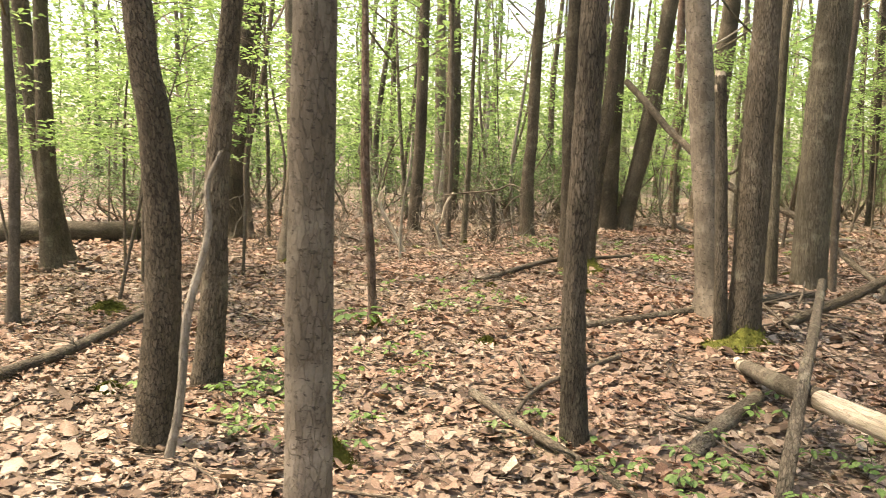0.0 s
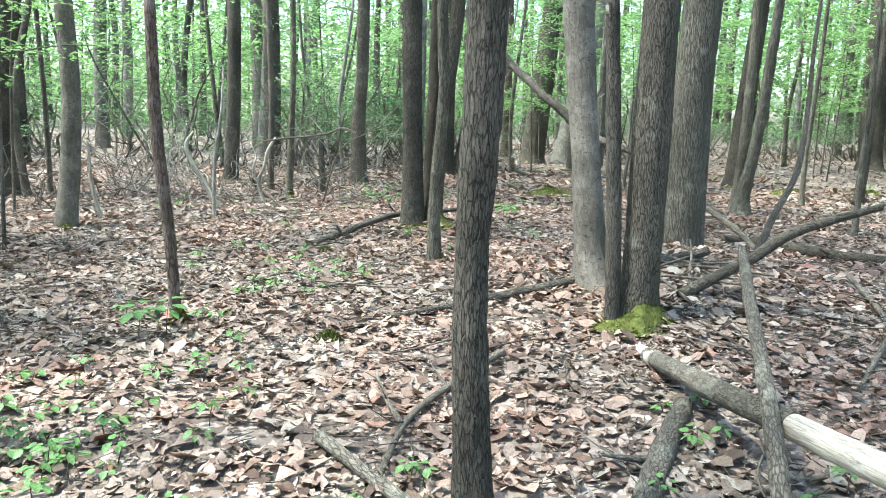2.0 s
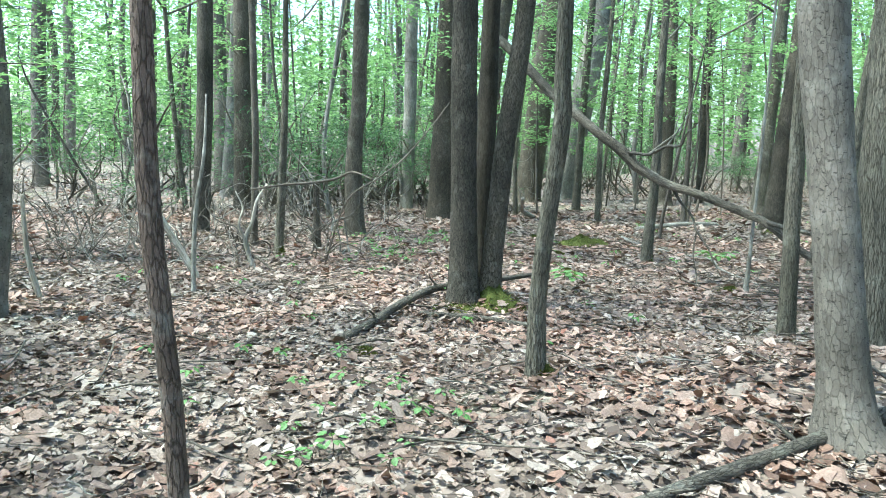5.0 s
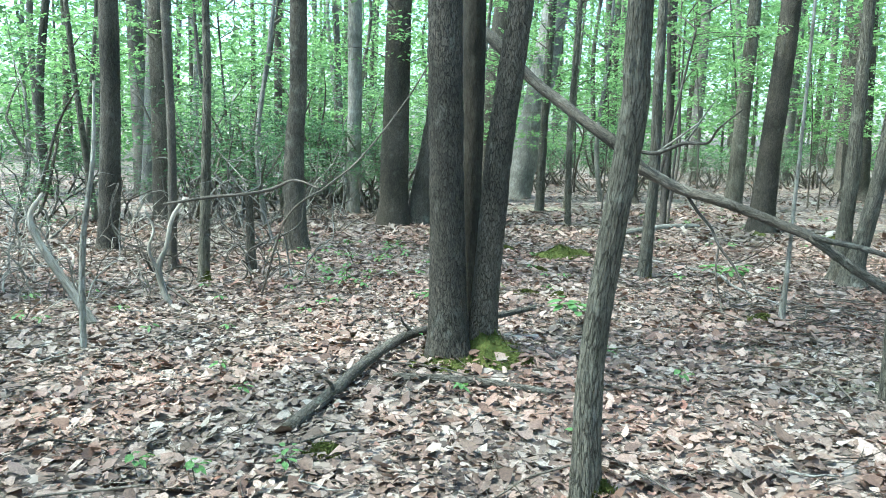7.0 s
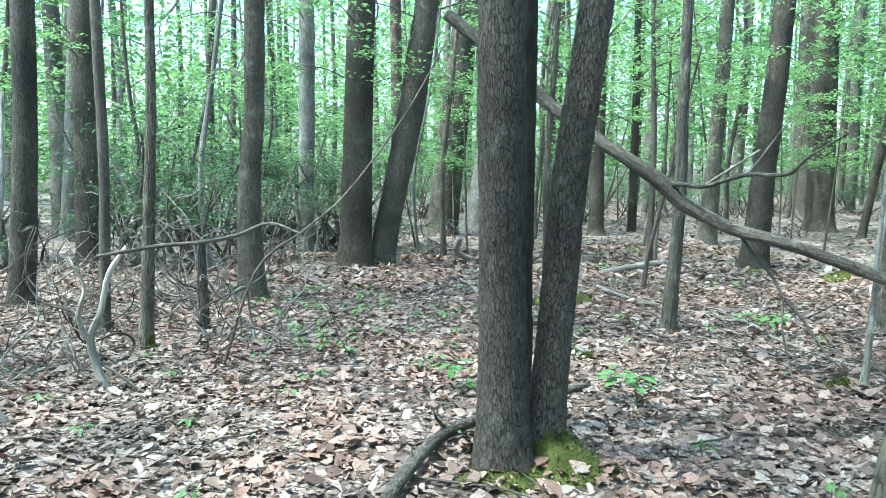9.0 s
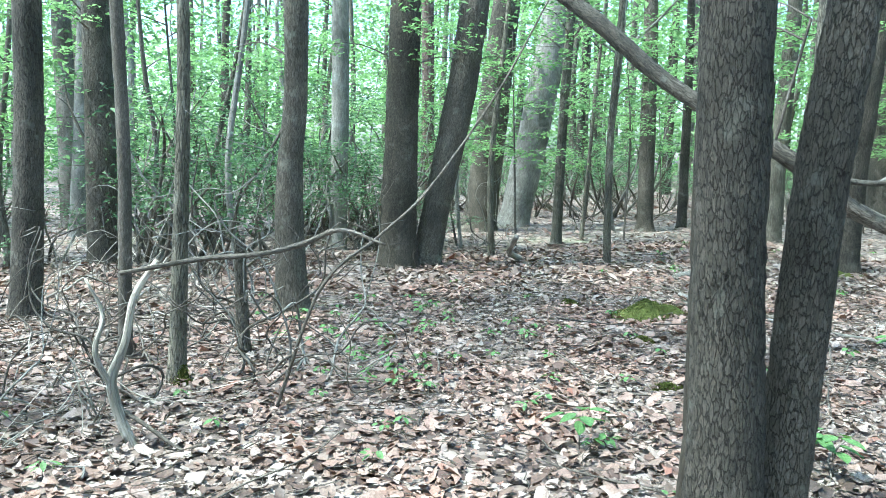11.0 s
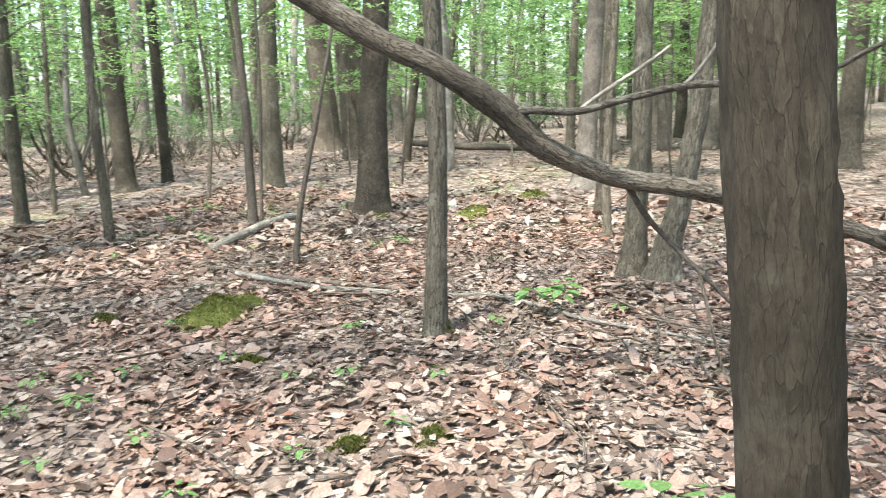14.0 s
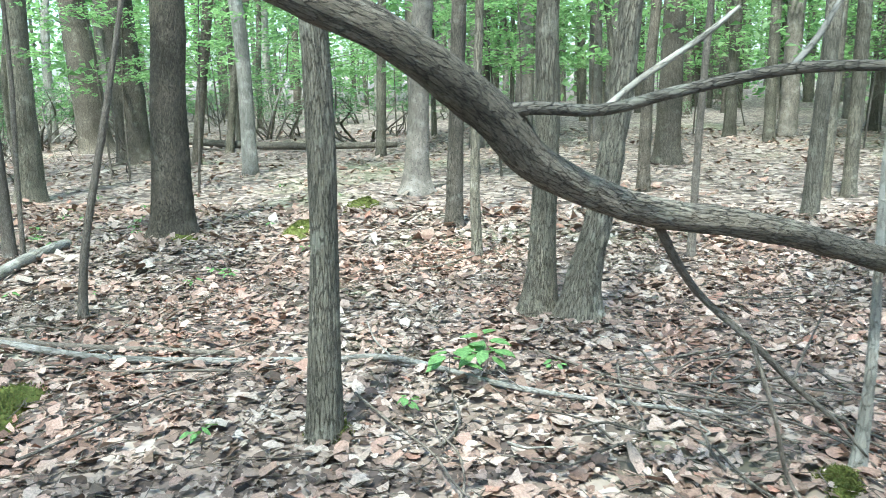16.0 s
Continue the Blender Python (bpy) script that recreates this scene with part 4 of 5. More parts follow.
def far_woods():
    """Trunks and foliage of the woods far off, beyond what can be told apart."""
    rng = np.random.default_rng(88)
    n = 5200
    a, dist = rng.uniform(-0.9, 2.5, n), rng.uniform(36, 66, n)
    tall = np.where(a < -0.25, 10.0, np.where(a < 0.25, 6.5, np.where(a < 0.9, 11.0, 12.0)))
    c = np.stack([1 + dist * np.sin(a), 8 + dist * np.cos(a), rng.random(n) ** 1.1 * tall], -1)
    c = (c[:, None, :] + rng.normal(0, 1, (n, 16, 3)) * np.array([1.1, 1.1, 0.35])).reshape(-1, 3)
    c[:, 2] += ground_height(c[:, 0], c[:, 1])
    tagged(new("far_woods", leaf_cloud("far_woods", c, 0.4, LEAF_SPRING, rng, 0.6, 0.7)), "hazy green foliage of the woods far off", "woods", kind="stuff")
    n, seg = 380, 7
    a, dist = -0.9 + 3.3 * rng.random(n) ** 0.6, 32 + 34 * rng.random(n) ** 0.9
    x, y, r = 1 + dist * np.sin(a), 8 + dist * np.cos(a), rng.uniform(0.06, 0.2, n)
    th = np.arange(seg) / seg * 2 * np.pi
    z = ground_height(x, y)
    rings = [np.stack([x[:, None] + rng.normal(0, 0.1 * k, n)[:, None] + (r * (1 - 0.2 * k))[:, None] * np.cos(th), y[:, None] + (r * (1 - 0.2 * k))[:, None] * np.sin(th), np.repeat((z - 0.2 + 4.5 * k)[:, None], seg, 1)], -1) for k in range(4)]
    v = np.stack(rings, 1).reshape(-1, 3)
    k, j = np.meshgrid(np.arange(3), np.arange(seg), indexing="ij")
    f = np.stack([k * seg + j, k * seg + (j + 1) % seg, (k + 1) * seg + (j + 1) % seg, (k + 1) * seg + j], -1).reshape(-1, 4)
    f = (np.arange(n)[:, None, None] * 4 * seg + f[None]).reshape(-1, 4)
    me = mesh_of("far_trunks", v, f, BARK_OLIVE)
    me.attributes.new("grain", "FLOAT_VECTOR", "POINT").data.foreach_set("vector", v.astype(np.float32).ravel())
    tagged(new("far_trunks", me), "dark trunks of the woods far off", "woods", kind="stuff")


far_woods()

saplings = [understory(400 + k, h) for k, h in enumerate((2.6, 3.4, 4.2, 3.0))]
spots = [(-3.0, 7.4), (-4.1, 7.0), (-3.7, 9.4), (-2.3, 9.3), (-5.6, 10.5), (-6.6, 9.0), (-7.2, 12.0), (-4.8, 12.6), (-3.9, 10.6), (-6.0, 14.5), (-8.2, 15.5), (-8.8, 11.0), (-5.4, 8.8), (-3.2, 8.6), (-2.9, 11.8), (-2.4, 6.9), (-5.2, 7.6), (6.0, 19.4), (9.8, 18.6), (12.4, 17.6), (5.6, 20.6), (13.6, 19.4), (8.8, 20.4)]
while len(spots) < 40:
    x, y = rng.uniform(14, 30), rng.uniform(3, 18)
    if clear_of(x, y, 0.5):
        spots.append((x, y))
while len(spots) < 115:
    a, dist = rng.uniform(-0.7, 2.2), 12 + 24 * rng.random()
    x, y = 1 + dist * math.sin(a), 8 + dist * math.cos(a)
    if (x > 12 or y > 20 or x < -5) and clear_of(x, y, 0.5):
        spots.append((x, y))
for k, (x, y) in enumerate(spots):
    m = pose(x, y, gz(x, y) - 0.02, 0, 0, rng.uniform(0, 360))
    if k < 4:
        saplings[k].matrix_basis = m
    else:
        copy_thing(saplings[k % 4], m)

# ---- fallen wood ----
LIMB = [(3.05, 14.2, 3.0, 0.056), (3.3, 13.75, 2.62, 0.056), (3.55, 13.3, 2.2, 0.055), (3.79, 12.85, 1.87, 0.054), (3.87, 12.55, 1.71, 0.055), (4.07, 12.31, 1.5, 0.063), (4.17, 12.2, 1.36, 0.056), (4.3, 12.05, 1.26, 0.05), (4.4, 11.83, 1.17, 0.047), (4.5, 11.5, 1.11, 0.045), (4.66, 11.23, 1.02, 0.04), (4.8, 10.98, 0.93, 0.039), (4.85, 10.76, 0.87, 0.038), (4.93, 10.35, 0.66, 0.036), (4.97, 9.75, 0.45, 0.034), (4.88, 9.1, 0.34, 0.03), (4.65, 8.4, 0.26, 0.022)]
limb = thing("fallen_limb", (5.0, 10.2, 0.1), "long crooked grey limb hanging low across the path", "branch")


def limb_part(name, points, material, segments=14, relief=0.0, parent=None):
    return part(name, stem_mesh(name, spline(points, 0.03), segments, material, relief, 9, 0.12, 0, 5, 31, 0.08, (5.0, 10.2, 0.1)), parent or limb)


limb_part("main_stem", LIMB, BARK_RIDGED, 32, 0.005)
limb_part("side_branch", [(4.06, 12.33, 1.49, 0.026), (4.1, 12.2, 1.51, 0.02), (4.19, 12.0, 1.5, 0.018), (4.18, 11.78, 1.55, 0.016), (4.13, 11.5, 1.6, 0.015), (4.05, 11.2, 1.6, 0.013), (3.98, 11.0, 1.62, 0.011), (3.9, 10.8, 1.72, 0.008), (3.85, 10.5, 1.85, 0.005)], LOGBARK)
limb_part("side_branch", [(4.19, 12.0, 1.5, 0.01), (4.24, 11.9, 1.58, 0.01), (4.3, 11.72, 1.7, 0.009), (4.35, 11.62, 1.78, 0.006)], BARK_PALE)
limb_part("side_branch", [(4.13, 11.52, 1.6, 0.01), (4.15, 11.45, 1.68, 0.009), (4.2, 11.35, 1.85, 0.006), (4.25, 11.25, 2.0, 0.003)], BARK_PALE)
limb_part("side_branch", [(4.85, 10.74, 0.88, 0.026), (4.82, 10.55, 0.87, 0.024), (4.8, 10.2, 0.86, 0.02), (4.85, 9.8, 0.8, 0.012)], LOGBARK)
limb_part("side_branch", [(4.42, 11.83, 1.14, 0.017), (4.5, 11.75, 0.98, 0.015), (4.58, 11.66, 0.85, 0.013), (4.55, 11.5, 0.71, 0.012), (4.6, 11.34, 0.54, 0.01), (4.58, 11.2, 0.42, 0.007), (4.6, 11.1, 0.3, 0.004)], TWIG)
limb_part("side_branch", [(4.55, 11.5, 0.71, 0.009), (4.48, 11.43, 0.48, 0.008), (4.5, 11.37, 0.25, 0.007), (4.45, 11.27, 0.12, 0.004)], TWIG)
limb_part("side_branch", [(4.58, 11.36, 0.56, 0.006), (4.7, 11.3, 0.62, 0.005), (4.85, 11.2, 0.75, 0.003), (4.95, 11.1, 0.95, 0.002)], TWIG)


def lying(points, material, label, name="fallen_branch", segments=14, relief=0.002):
    """Dead wood on the ground, with the stubs of its side twigs: points (x, y, height over ground, r)."""
    pts = [(x, y, gz(x, y) + h, r) for x, y, h, r in points]
    t = pole(pts, material, label, name, segments, relief)
    rng = np.random.default_rng(int(abs(points[0][0]) * 100))
    for p in pts[1:-1]:
        o = np.array(p[:3])
        e = o + np.array([rng.normal(0, 0.16), rng.normal(0, 0.16), rng.uniform(0.02, 0.14)])
        side = spline([(*o, p[3] * 0.4), (*((o + e) / 2 + rng.normal(0, 0.02, 3)), p[3] * 0.28), (*e, p[3] * 0.12)], 0.04)
        part("side_twig", stem_mesh("side_twig", side, 7, material, 0, 9, 0.1, 0, 5, 3, 0.1, pts[0][:3]), t)
    return t


log = pole([(1.94, 2.75, 0.5, 0.06), (1.90, 3.14, 0.47, 0.058), (1.92, 3.9, 0.39, 0.054), (1.93, 4.05, 0.38, 0.054)], DEADWOOD, "fallen log, half stripped of its bark", "fallen_log", 28, 0.002)
part("barked_length", stem_mesh("barked_length", spline([(1.925, 3.98, 0.385, 0.056), (1.96, 4.6, 0.31, 0.052), (2.07, 5.45, 0.2, 0.044)], 0.03), 28, LOGBARK, 0.003, 9, 0.08, 0, 5, 8, 0.06, (1.94, 2.75, 0.5)), log, "grey lichened bark")
part("broken_end", stem_mesh("broken_end", spline([(2.05, 5.33, 0.215, 0.046), (2.1, 5.62, 0.18, 0.037)], 0.02), 24, DEADWOOD, 0.003, 7, 0.04, 0, 5, 9, 0.15, (1.94, 2.75, 0.5), 0.05), log, "chalky white broken end")
pole([(1.48, 3.33, gz(1.48, 3.33), 0.034), (1.63, 3.61, 0.28, 0.033), (1.89, 4.11, 0.46, 0.031), (2.26, 4.83, 0.63, 0.029), (2.52, 5.34, 0.8, 0.026)], LOGBARK, "grey lichened pole leaning over the log", "leaning_pole", 20, 0.003)
lying([(0.77, 6.53, 0.02, 0.018), (1.29, 6.64, 0.04, 0.028), (2.0, 6.75, 0.04, 0.034), (2.7, 6.85, 0.05, 0.036), (3.4, 7.2, 0.05, 0.03)], LOGBARK, "long dark branch lying on the leaves", segments=18)
pole([(2.7, 6.28, 0.34, 0.042), (3.25, 6.38, 0.56, 0.039), (3.7, 6.5, 0.74, 0.034), (4.6, 6.8, 0.88, 0.028)], BARK_SCALY, "rough dark branch propped at a slant", "fallen_branch")
lying([(0.2, 4.63, 0.06, 0.026), (0.45, 4.1, 0.04, 0.024), (0.66, 3.7, 0.03, 0.022), (0.85, 3.3, 0.02, 0.018)], LOGBARK, "short grey branch lying on the leaves")
lying([(0.40, 4.25, 0.03, 0.013), (0.58, 4.7, 0.06, 0.014), (0.86, 5.13, 0.05, 0.016), (1.27, 5.6, 0.05, 0.018)], TWIG, "forked dark dead branch in the litter")
lying([(0.56, 4.66, 0.06, 0.012), (0.52, 4.85, 0.1, 0.01), (0.5, 5.05, 0.16, 0.006)], TWIG, "short upturned dark twig")
lying([(1.22, 3.8, 0.02, 0.046), (1.55, 4.28, 0.035, 0.052), (1.93, 4.8, 0.02, 0.044)], LOGBARK, "short mossy rotting log", "rotting_log", 20, 0.006)
lying([(0.45, 9.72, 0.02, 0.036), (0.78, 10.12, 0.05, 0.036), (1.13, 10.55, 0.08, 0.034), (1.52, 10.88, 0.08, 0.03), (2.05, 11.05, 0.12, 0.026), (2.6, 11.2, 0.2, 0.018)], LOGBARK, "long grey branch lying against the foot of the tree clump", segments=18)
lying([(1.2, 10.3, 0.02, 0.03), (1.6, 10.05, 0.03, 0.026), (2.0, 9.75, 0.02, 0.02)], LOGBARK, "strip of rotten grey bark on the leaves")
lying([(5.9, 15.6, 0.03, 0.022), (5.7, 14.66, 0.03, 0.02), (5.78, 13.56, 0.03, 0.018), (5.85, 13.09, 0.04, 0.016), (5.5, 12.34, 0.04, 0.013), (5.36, 11.4, 0.03, 0.008)], BARK_PALE, "long thin pale stick on the leaves")
lying([(6.7, 16.6, 0.05, 0.05), (7.8, 16.8, 0.06, 0.05), (8.6, 17.0, 0.05, 0.045)], BARK_PALE, "grey weathered log on the leaves", "fallen_log", 18)
lying([(19.5, 21.5, 0.15, 0.08), (18.0, 18.8, 0.12, 0.08), (18.4, 16.2, 0.1, 0.06)], LOGBARK, "long dark log lying far off", "fallen_log", 12)
lying([(-2.6, 4.4, 0.06, 0.04), (-2.5, 5.4, 0.06, 0.038), (-2.44, 6.6, 0.1, 0.034)], LOGBARK, "grey branch lying in the leaves")
lying([(-8.5, 11.2, 0.16, 0.17), (-6.3, 11.8, 0.16, 0.17), (-4.7, 12.9, 0.16, 0.15)], LOGBARK, "big dark fallen trunk", "fallen_log", 24, 0.01)
lying([(6.2, 16.7, 0.02, 0.016), (5.9, 15.3, 0.03, 0.018), (5.84, 14.0, 0.03, 0.014)], TWIG, "dark stick on the leaves")
lying([(5.6, 18.6, 0.05, 0.045), (5.2, 18.2, 0.2, 0.04), (5.0, 17.7, 0.45, 0.035)], DEADWOOD, "pale bent dead log end")
# behind the furrowed tree with the bright moss
pole([(4.47, 8.15, 0.24, 0.036), (4.62, 8.15, 0.62, 0.032), (4.82, 8.15, 1.05, 0.028), (4.9, 8.2, 1.65, 0.022), (4.9, 8.2, 2.25, 0.017), (4.97, 8.22, 3.2, 0.008)], TWIG, "thin dark dead sapling leaning in a curve", "dead_pole", 14)
lying([(5.0, 9.6, 0.05, 0.04), (5.33, 9.5, 0.06, 0.055), (5.64, 8.5, 0.06, 0.055), (6.3, 8.0, 0.05, 0.05)], BARK_SCALY, "dark fallen log on the leaves", "fallen_log", 18, 0.004)
lying([(4.34, 6.74, 0.12, 0.014), (4.2, 6.3, 0.05, 0.02), (4.0, 5.9, 0.02, 0.018)], TWIG, "dark crooked stick on the leaves")
lying([(4.2, 6.2, 0.25, 0.012), (3.73, 5.56, 0.14, 0.016), (3.2, 5.1, 0.03, 0.013), (2.96, 4.89, 0.02, 0.009)], TWIG, "forked dark stick arching over the leaves")
lying([(1.5, 3.85, 0.02, 0.01), (1.9, 4.02, 0.02, 0.011), (2.27, 4.08, 0.03, 0.01), (2.9, 4.2, 0.02, 0.006)], TWIG, "long thin dark twig under the log")
for k, (x, y, turn, rise) in enumerate(((2.75, 6.75, 20, 6), (2.95, 6.6, 65, 9), (3.1, 6.75, -15, 4), (2.65, 6.5, 100, 12), (3.0, 6.95, 130, 5), (2.85, 6.45, -50, 8))):
    g = np.random.default_rng(900 + k)
    c, w = np.array([x, y]), np.array([math.cos(radians(turn)), math.sin(radians(turn))])
    lying([(*(c + w * h + g.normal(0, 0.02, 2)), 0.02 + abs(h + 0.4) * math.tan(radians(rise)), 0.012 - 0.006 * (h + 0.4)) for h in (-0.4, -0.1, 0.2, 0.5)], TWIG, "dark dead branch of a low heap", segments=9)
# dead sticks left of the walk
pole([(-1.22, 3.55, 0.05, 0.024), (-1.15, 3.54, 0.4, 0.019), (-1.13, 3.57, 0.78, 0.018), (-1.04, 3.57, 1.15, 0.015), (-1.05, 3.59, 1.36, 0.012), (-1.0, 3.6, 1.5, 0.006)], BARK_PALE, "bleached dead stem leaning on a tree", "dead_branch")
pole([(-0.62, 11.6, 0.05, 0.022), (-0.6, 11.62, 0.8, 0.02), (-0.52, 11.65, 1.4, 0.014), (-0.5, 11.7, 1.9, 0.008)], BARK_PALE, "slim pale dead pole", "dead_pole")
pole([(-0.55, 12.3, 0.05, 0.035), (-0.75, 12.35, 0.4, 0.032), (-0.95, 12.4, 0.75, 0.028), (-1.0, 12.4, 0.95, 0.022), (-0.92, 12.4, 1.1, 0.01)], DEADWOOD, "bleached crooked dead stem", "dead_branch")
pole([(-1.85, 11.4, 0.05, 0.025), (-1.95, 11.4, 0.5, 0.022), (-1.98, 11.4, 1.0, 0.015)], DEADWOOD, "bleached upright dead stick", "dead_branch")
stump = pole([(0.02, 12.82, 0.05, 0.024), (-0.06, 12.86, 0.25, 0.027), (-0.1, 12.88, 0.45, 0.026), (-0.03, 12.93, 0.62, 0.022), (0.02, 12.95, 0.85, 0.018), (0.12, 12.95, 1.02, 0.012)], DEADWOOD, "bleached forked stub of a dead laurel", "dead_branch")
part("prong", stem_mesh("prong", spline([(-0.09, 12.88, 0.4, 0.018), (-0.17, 12.86, 0.6, 0.014), (-0.13, 12.9, 0.78, 0.011), (-0.2, 12.9, 0.95, 0.006)], 0.03), 9, DEADWOOD, 0, 8, 0.08, 0, 5, 4, 0.1, (0.02, 12.82, 0.05), 0.02), stump)
part("prong", stem_mesh("prong", spline([(-0.06, 12.88, 0.3, 0.012), (0.06, 12.8, 0.22, 0.011), (0.2, 12.7, 0.12, 0.008), (0.34, 12.6, 0.1, 0.005)], 0.03), 9, TWIG, 0, 8, 0.08, 0, 5, 4, 0.1, (0.02, 12.82, 0.05), 0.02), stump)
pole([(-0.05, 12.92, 0.98, 0.011), (0.33, 12.9, 1.04, 0.013), (0.62, 12.75, 1.08, 0.012), (0.85, 12.8, 1.12, 0.014), (1.02, 12.7, 1.2, 0.01), (1.2, 12.55, 1.14, 0.006)], TWIG, "dark crooked arching dead branch", "dead_branch")
pole([(0.8, 13.2, 0.1, 0.01), (1.0, 12.97, 0.85, 0.009), (1.38, 13.08, 1.12, 0.008), (1.75, 13.2, 1.4, 0.007), (2.25, 13.3, 2.0, 0.006), (2.6, 13.3, 2.6, 0.004)], TWIG, "thin leaning dead sapling", "dead_branch")
pole([(0.9, 14.6, 0.05, 0.05), (0.88, 14.6, 0.5, 0.048), (0.86, 14.58, 0.95, 0.04)], BARK_RIDGED, "short dark broken stub", "dead_stub")

# ---- moss cushions ----
rng = np.random.default_rng(12)
for x, y, rx, ry, h in ((0.37, 6.22, 0.12, 0.09, 0.04), (4.8, 14.8, 0.46, 0.3, 0.14), (4.3, 15.4, 0.16, 0.13, 0.05), (4.05, 13.93, 0.14, 0.1, 0.04), (3.31, 12.75, 0.13, 0.1, 0.03), (3.5, 12.43, 0.12, 0.1, 0.03), (4.76, 11.12, 0.13, 0.1, 0.05), (0.57, 9.39, 0.1, 0.08, 0.03), (-0.5, 3.6, 0.13, 0.1, 0.12), (-2.9, 7.0, 0.25, 0.18, 0.08), (-1.9, 4.6, 0.12, 0.1, 0.03), (9.6, 15.0, 0.4, 0.2, 0.08), (11.2, 14.8, 0.5, 0.25, 0.1)):
    m = new("moss_cushion", moss_mesh("moss_cushion", rx, ry, h, int(100 * rx), rng))
    m.location = (x, y, gz(x, y))
    tagged(m, "low olive-green moss cushion in the leaf litter", "moss", "moss cushions")


# ---- seedlings ----
def broad_leaves(name, centres, yaws, size, rng):
    """Ovate leaves with a folded midrib, six cells each."""
    v, f = [], []
    for c, a in zip(centres, yaws):
        k, L, tilt = len(v), size * rng.uniform(0.7, 1.25), rng.normal(-0.15, 0.25)
        d = np.array([math.cos(a), math.sin(a), tilt])
        w = np.array([-math.sin(a), math.cos(a), rng.normal(0, 0.2)])
        for t, h in ((0, 0.02), (0.22, 0.27), (0.5, 0.33), (0.78, 0.2), (1, 0.0)):
            m = c + d * L * t + np.array([0, 0, -0.25 * L * t * t])
            v += [m + w * L * h + np.array([0, 0, 0.07 * L]), m, m - w * L * h + np.array([0, 0, 0.07 * L])]
        for i in range(4):
            o = k + 3 * i
            f += [(o, o + 1, o + 4, o + 3), (o + 1, o + 2, o + 5, o + 4)]
    return mesh_of(name, v, f, LEAF_SEEDLING)


def seedling(seed, leaves, height, size):
    rng = np.random.default_rng(seed)
    t = thing("seedling", (0, 0, 0), "small bright green seedling in the leaf litter", "plant", "seedlings")
    part("stem", stem_mesh("stem", spline([(0, 0, -0.02, 0.003), (0.01, 0.01, height * 0.5, 0.0025), (0.0, 0.02, height, 0.002)], 0.03), 5, TWIG), t)
    for k in range(leaves):
        a = k * 2.4 + rng.normal(0, 0.3)
        c = np.array([math.cos(a), math.sin(a), 0]) * size * rng.uniform(0.1, 0.9) + np.array([0, 0, height * rng.uniform(0.65, 1.05)])
        part("leaf", broad_leaves("leaf", [c], [a], size, rng), t)
    return t


plants = [seedling(500 + k, n, h, z) for k, (n, h, z) in enumerate(((7, 0.08, 0.042), (8, 0.11, 0.046), (5, 0.05, 0.05), (8, 0.2, 0.1)))]
spots = [(2.95, 11.35, 3), (3.0, 11.2, 3), (5.6, 12.55, 3), (5.5, 12.7, 3), (5.75, 12.6, 3), (2.1, 12.0, 3), (2.2, 11.9, 1), (-0.6, 6.5, 3), (-0.75, 6.4, 3), (-0.3, 6.6, 1), (-0.9, 6.9, 1)]
for cx, cy, spread, count in ((-0.75, 4.7, 0.35, 36), (1.35, 3.55, 0.28, 12), (-0.9, 4.0, 0.3, 10), (2.2, 3.75, 0.3, 6), (-0.7, 5.6, 0.4, 16), (0.15, 7.6, 0.35, 12), (0.4, 8.4, 0.3, 9), (0.9, 3.75, 0.35, 12), (1.5, 3.5, 0.3, 9), (2.0, 4.6, 0.25, 6), (2.0, 14.6, 0.7, 28), (1.9, 13.2, 0.5, 10), (2.6, 16.0, 0.9, 14), (1.5, 11.2, 1.2, 14), (3.6, 14.2, 0.9, 10), (-0.1, 9.0, 0.5, 9), (9.0, 18.0, 1.0, 12), (10.5, 17.5, 1.2, 14), (4.6, 12.6, 1.0, 7), (-0.3, 12.2, 0.8, 8), (7.0, 16.0, 1.2, 10)):
    for _ in range(count):
        spots.append((cx + rng.normal(0, spread), cy + rng.normal(0, spread), int(rng.integers(0, 3))))
used = set()
for x, y, k in spots:
    m = pose(x, y, gz(x, y) + 0.01, 0, 0, rng.uniform(0, 360))
    if k in used:
        copy_thing(plants[k], m)
    else:
        plants[k].matrix_basis = m
        used.add(k)

# ---- sticks and loose leaves ----
def stick(seed, length, material):
    rng = np.random.default_rng(seed)
    pts = [(length * (k / 4 - 0.5), rng.normal(0, 0.03), 0.012 + abs(rng.normal(0, 0.012)), 0.007 * (1 - 0.15 * k)) for k in range(5)]
    ob = new("stick", stem_mesh("stick", spline(pts, 0.05), 6, material, wobble=0.2, seed=seed))
    return tagged(ob, "thin dead stick lying in the leaf litter", "stick", "sticks in the litter")


sticks = [stick(600 + k, h, m) for k, (h, m) in enumerate(((0.4, TWIG), (0.7, TWIG), (0.3, BARK_PALE), (1.0, TWIG), (0.55, LOGBARK), (0.8, TWIG), (1.5, TWIG), (1.2, LOGBARK)))]
rng = np.random.default_rng(33)
for k in range(228):
    x, y = (rng.uniform(-3, 8), rng.uniform(3, 19)) if k < 190 else (rng.normal(5.4, 0.5), rng.normal(11.5, 0.45))
    m = pose(x, y, gz(x, y) + 0.025, 0, rng.normal(0, 4), rng.uniform(0, 360))
    if k < 8:
        sticks[k].matrix_basis = m
    else:
        copy_thing(sticks[k % 8], m)

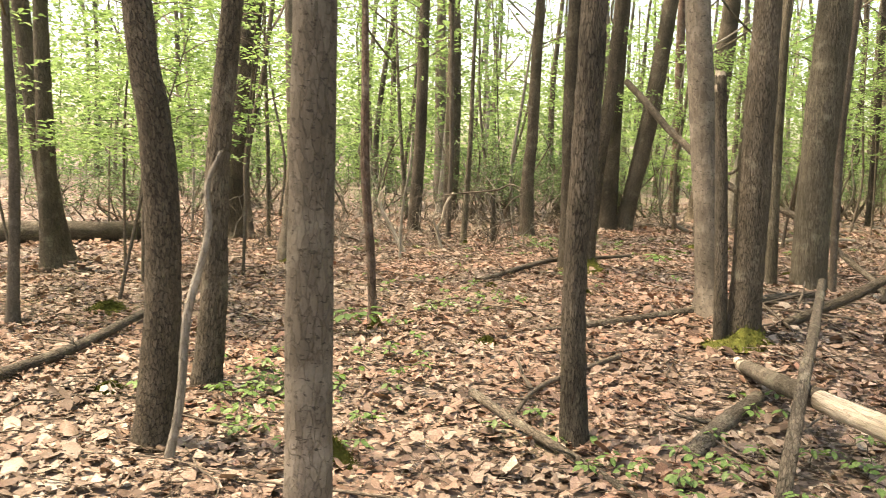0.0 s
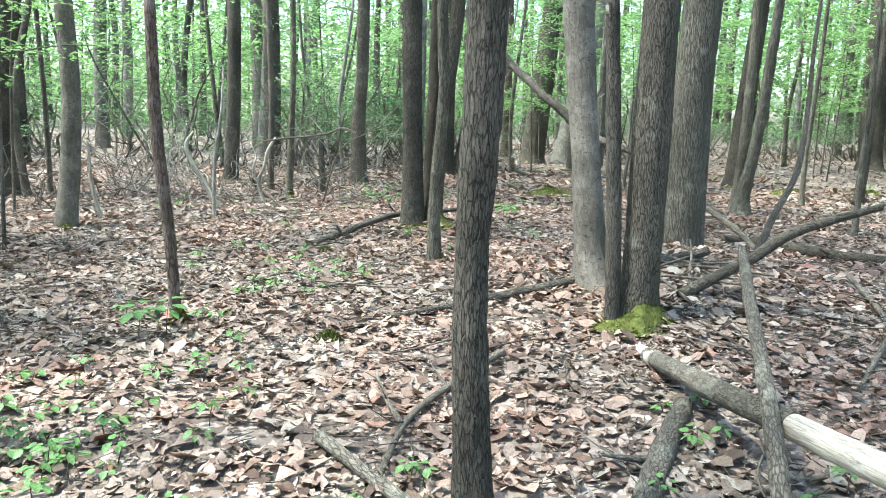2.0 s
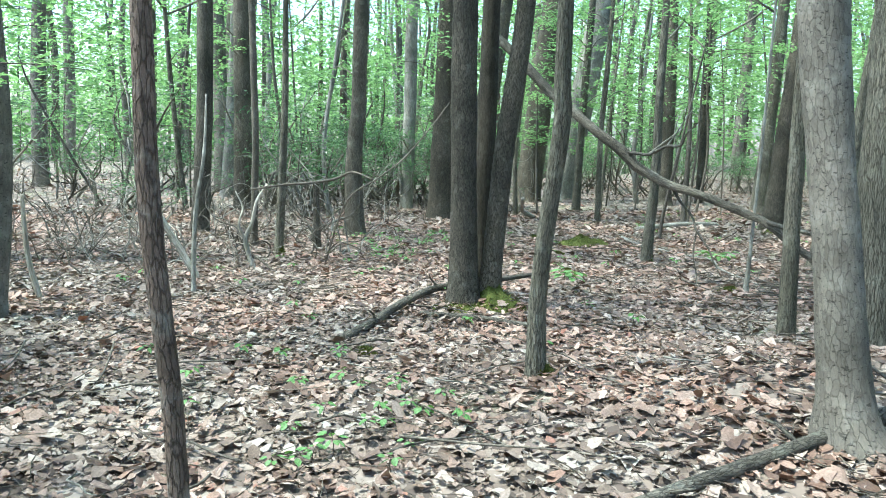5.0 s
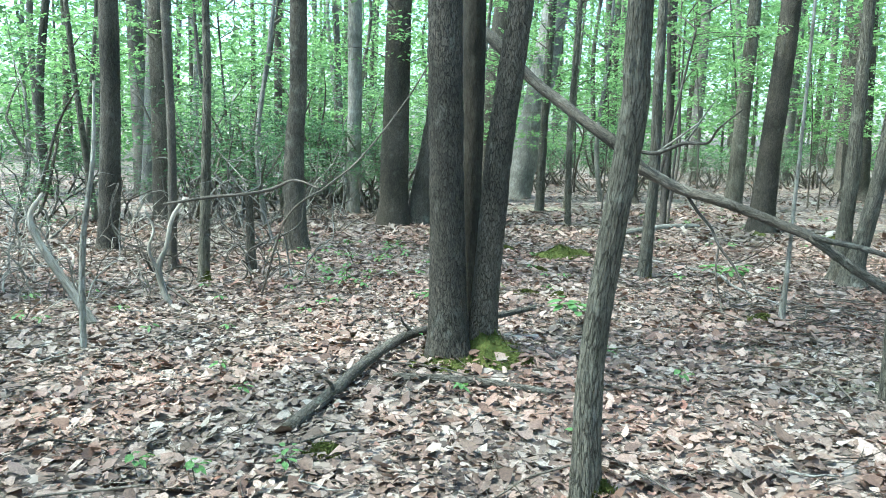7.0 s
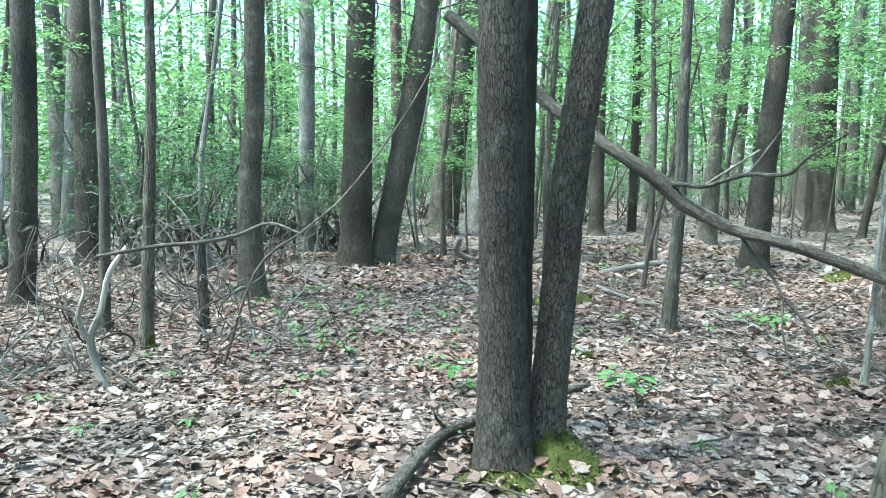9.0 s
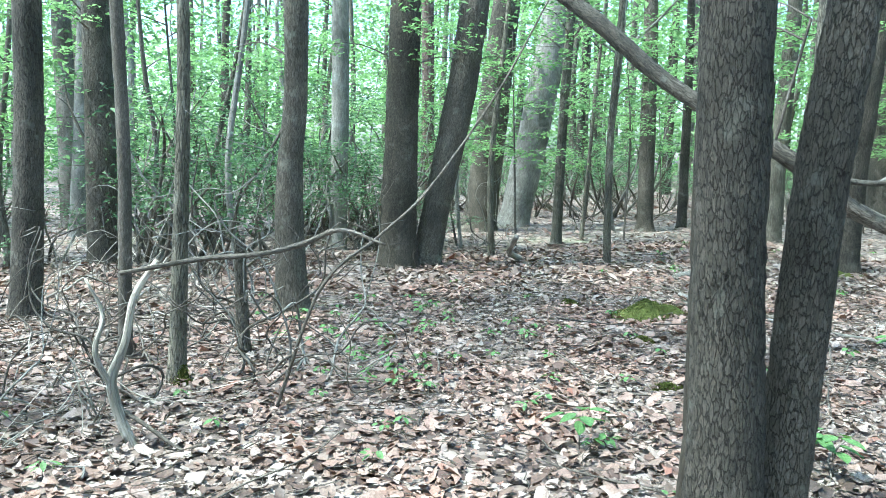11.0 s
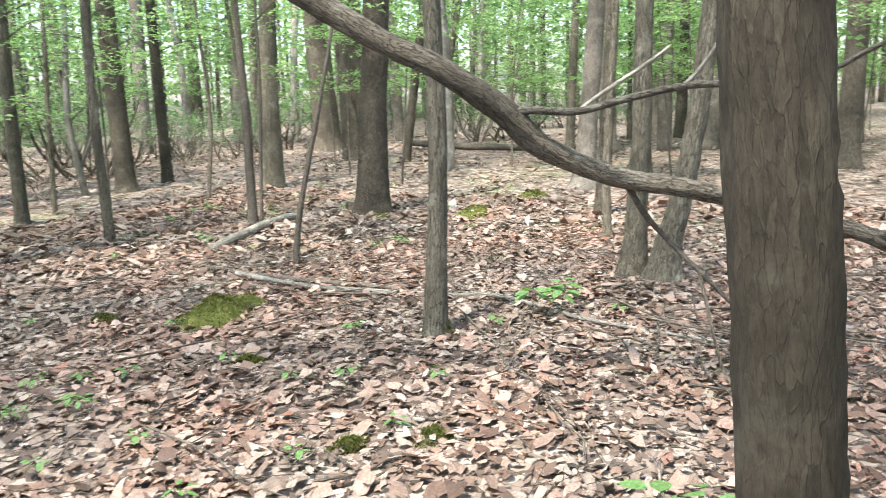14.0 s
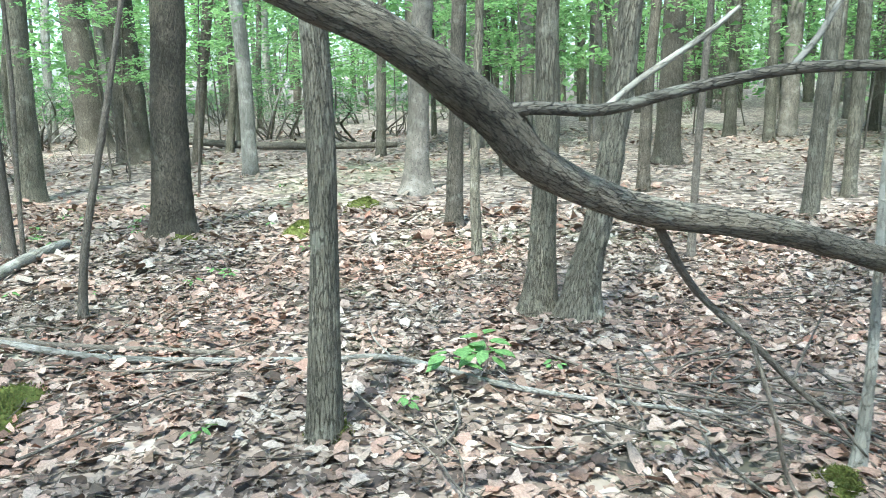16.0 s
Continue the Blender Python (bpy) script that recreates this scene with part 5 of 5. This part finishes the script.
loose = []
for k in range(8):
    g = np.random.default_rng(700 + k)
    me = litter_mesh("leaf", np.array([[0.0, 0.0]]), g, 0.12, 10, 0.003)
    shift = np.zeros(len(me.vertices) * 3, np.float32)
    me.vertices.foreach_get("co", shift)
    shift[2::3] -= gz(0, 0)
    me.vertices.foreach_set("co", shift)
    loose.append(me)
for k in range(280):
    x, y = rng.uniform(-1.5, 2.2) + (3.0 if k % 3 == 0 else 0), rng.uniform(3.2, 11.8) if k % 3 else rng.uniform(10.5, 14)
    o = part("leaf", loose[k % 8], ground)
    o.location = (x, y, gz(x, y) + 0.028)
    o.rotation_euler = (rng.normal(0, 0.15), rng.normal(0, 0.15), rng.uniform(0, 6.28))


def twig_litter():
    """Fine broken twigs strewn through the leaves, too many to count."""
    rng = np.random.default_rng(91)
    xy = scatter(rng, 16000, (-5, 10, 2.5, 18))
    xy = xy[walked(xy) < 5]
    n = len(xy)
    a, L, r = rng.uniform(0, 6.28, n), rng.lognormal(-2.1, 0.6, n).clip(0.04, 0.5), rng.uniform(0.0012, 0.0035, n)
    d = np.stack([np.cos(a), np.sin(a), rng.normal(0, 0.12, n)], -1)
    side = np.stack([-np.sin(a), np.cos(a), np.zeros(n)], -1)
    up = np.cross(d, side)
    mid = np.c_[xy, ground_height(xy[:, 0], xy[:, 1]) + rng.uniform(0.02, 0.05, n)]
    rings = []
    for t in (-0.5, 0.0, 0.5):
        c = mid + d * (L * t)[:, None] + side * (rng.normal(0, 0.06, n) * L)[:, None]
        for k in range(3):
            b = k * 2.094
            rings.append(c + (side * math.cos(b) - up * math.sin(b)) * (r * (1.1 - 0.6 * abs(t)))[:, None])
    v = np.stack(rings, 1).reshape(-1, 3)
    f = np.array([(3 * i + k, 3 * i + (k + 1) % 3, 3 * i + 3 + (k + 1) % 3, 3 * i + 3 + k) for i in range(2) for k in range(3)])
    f = (np.arange(n)[:, None, None] * 9 + f[None]).reshape(-1, 4)
    me = mesh_of("twig_litter", v, f, TWIG)
    me.attributes.new("grain", "FLOAT_VECTOR", "POINT").data.foreach_set("vector", (v * 3).astype(np.float32).ravel())
    tagged(new("twig_litter", me), "fine broken twigs strewn through the dead leaves", "twigs", kind="stuff")


twig_litter()
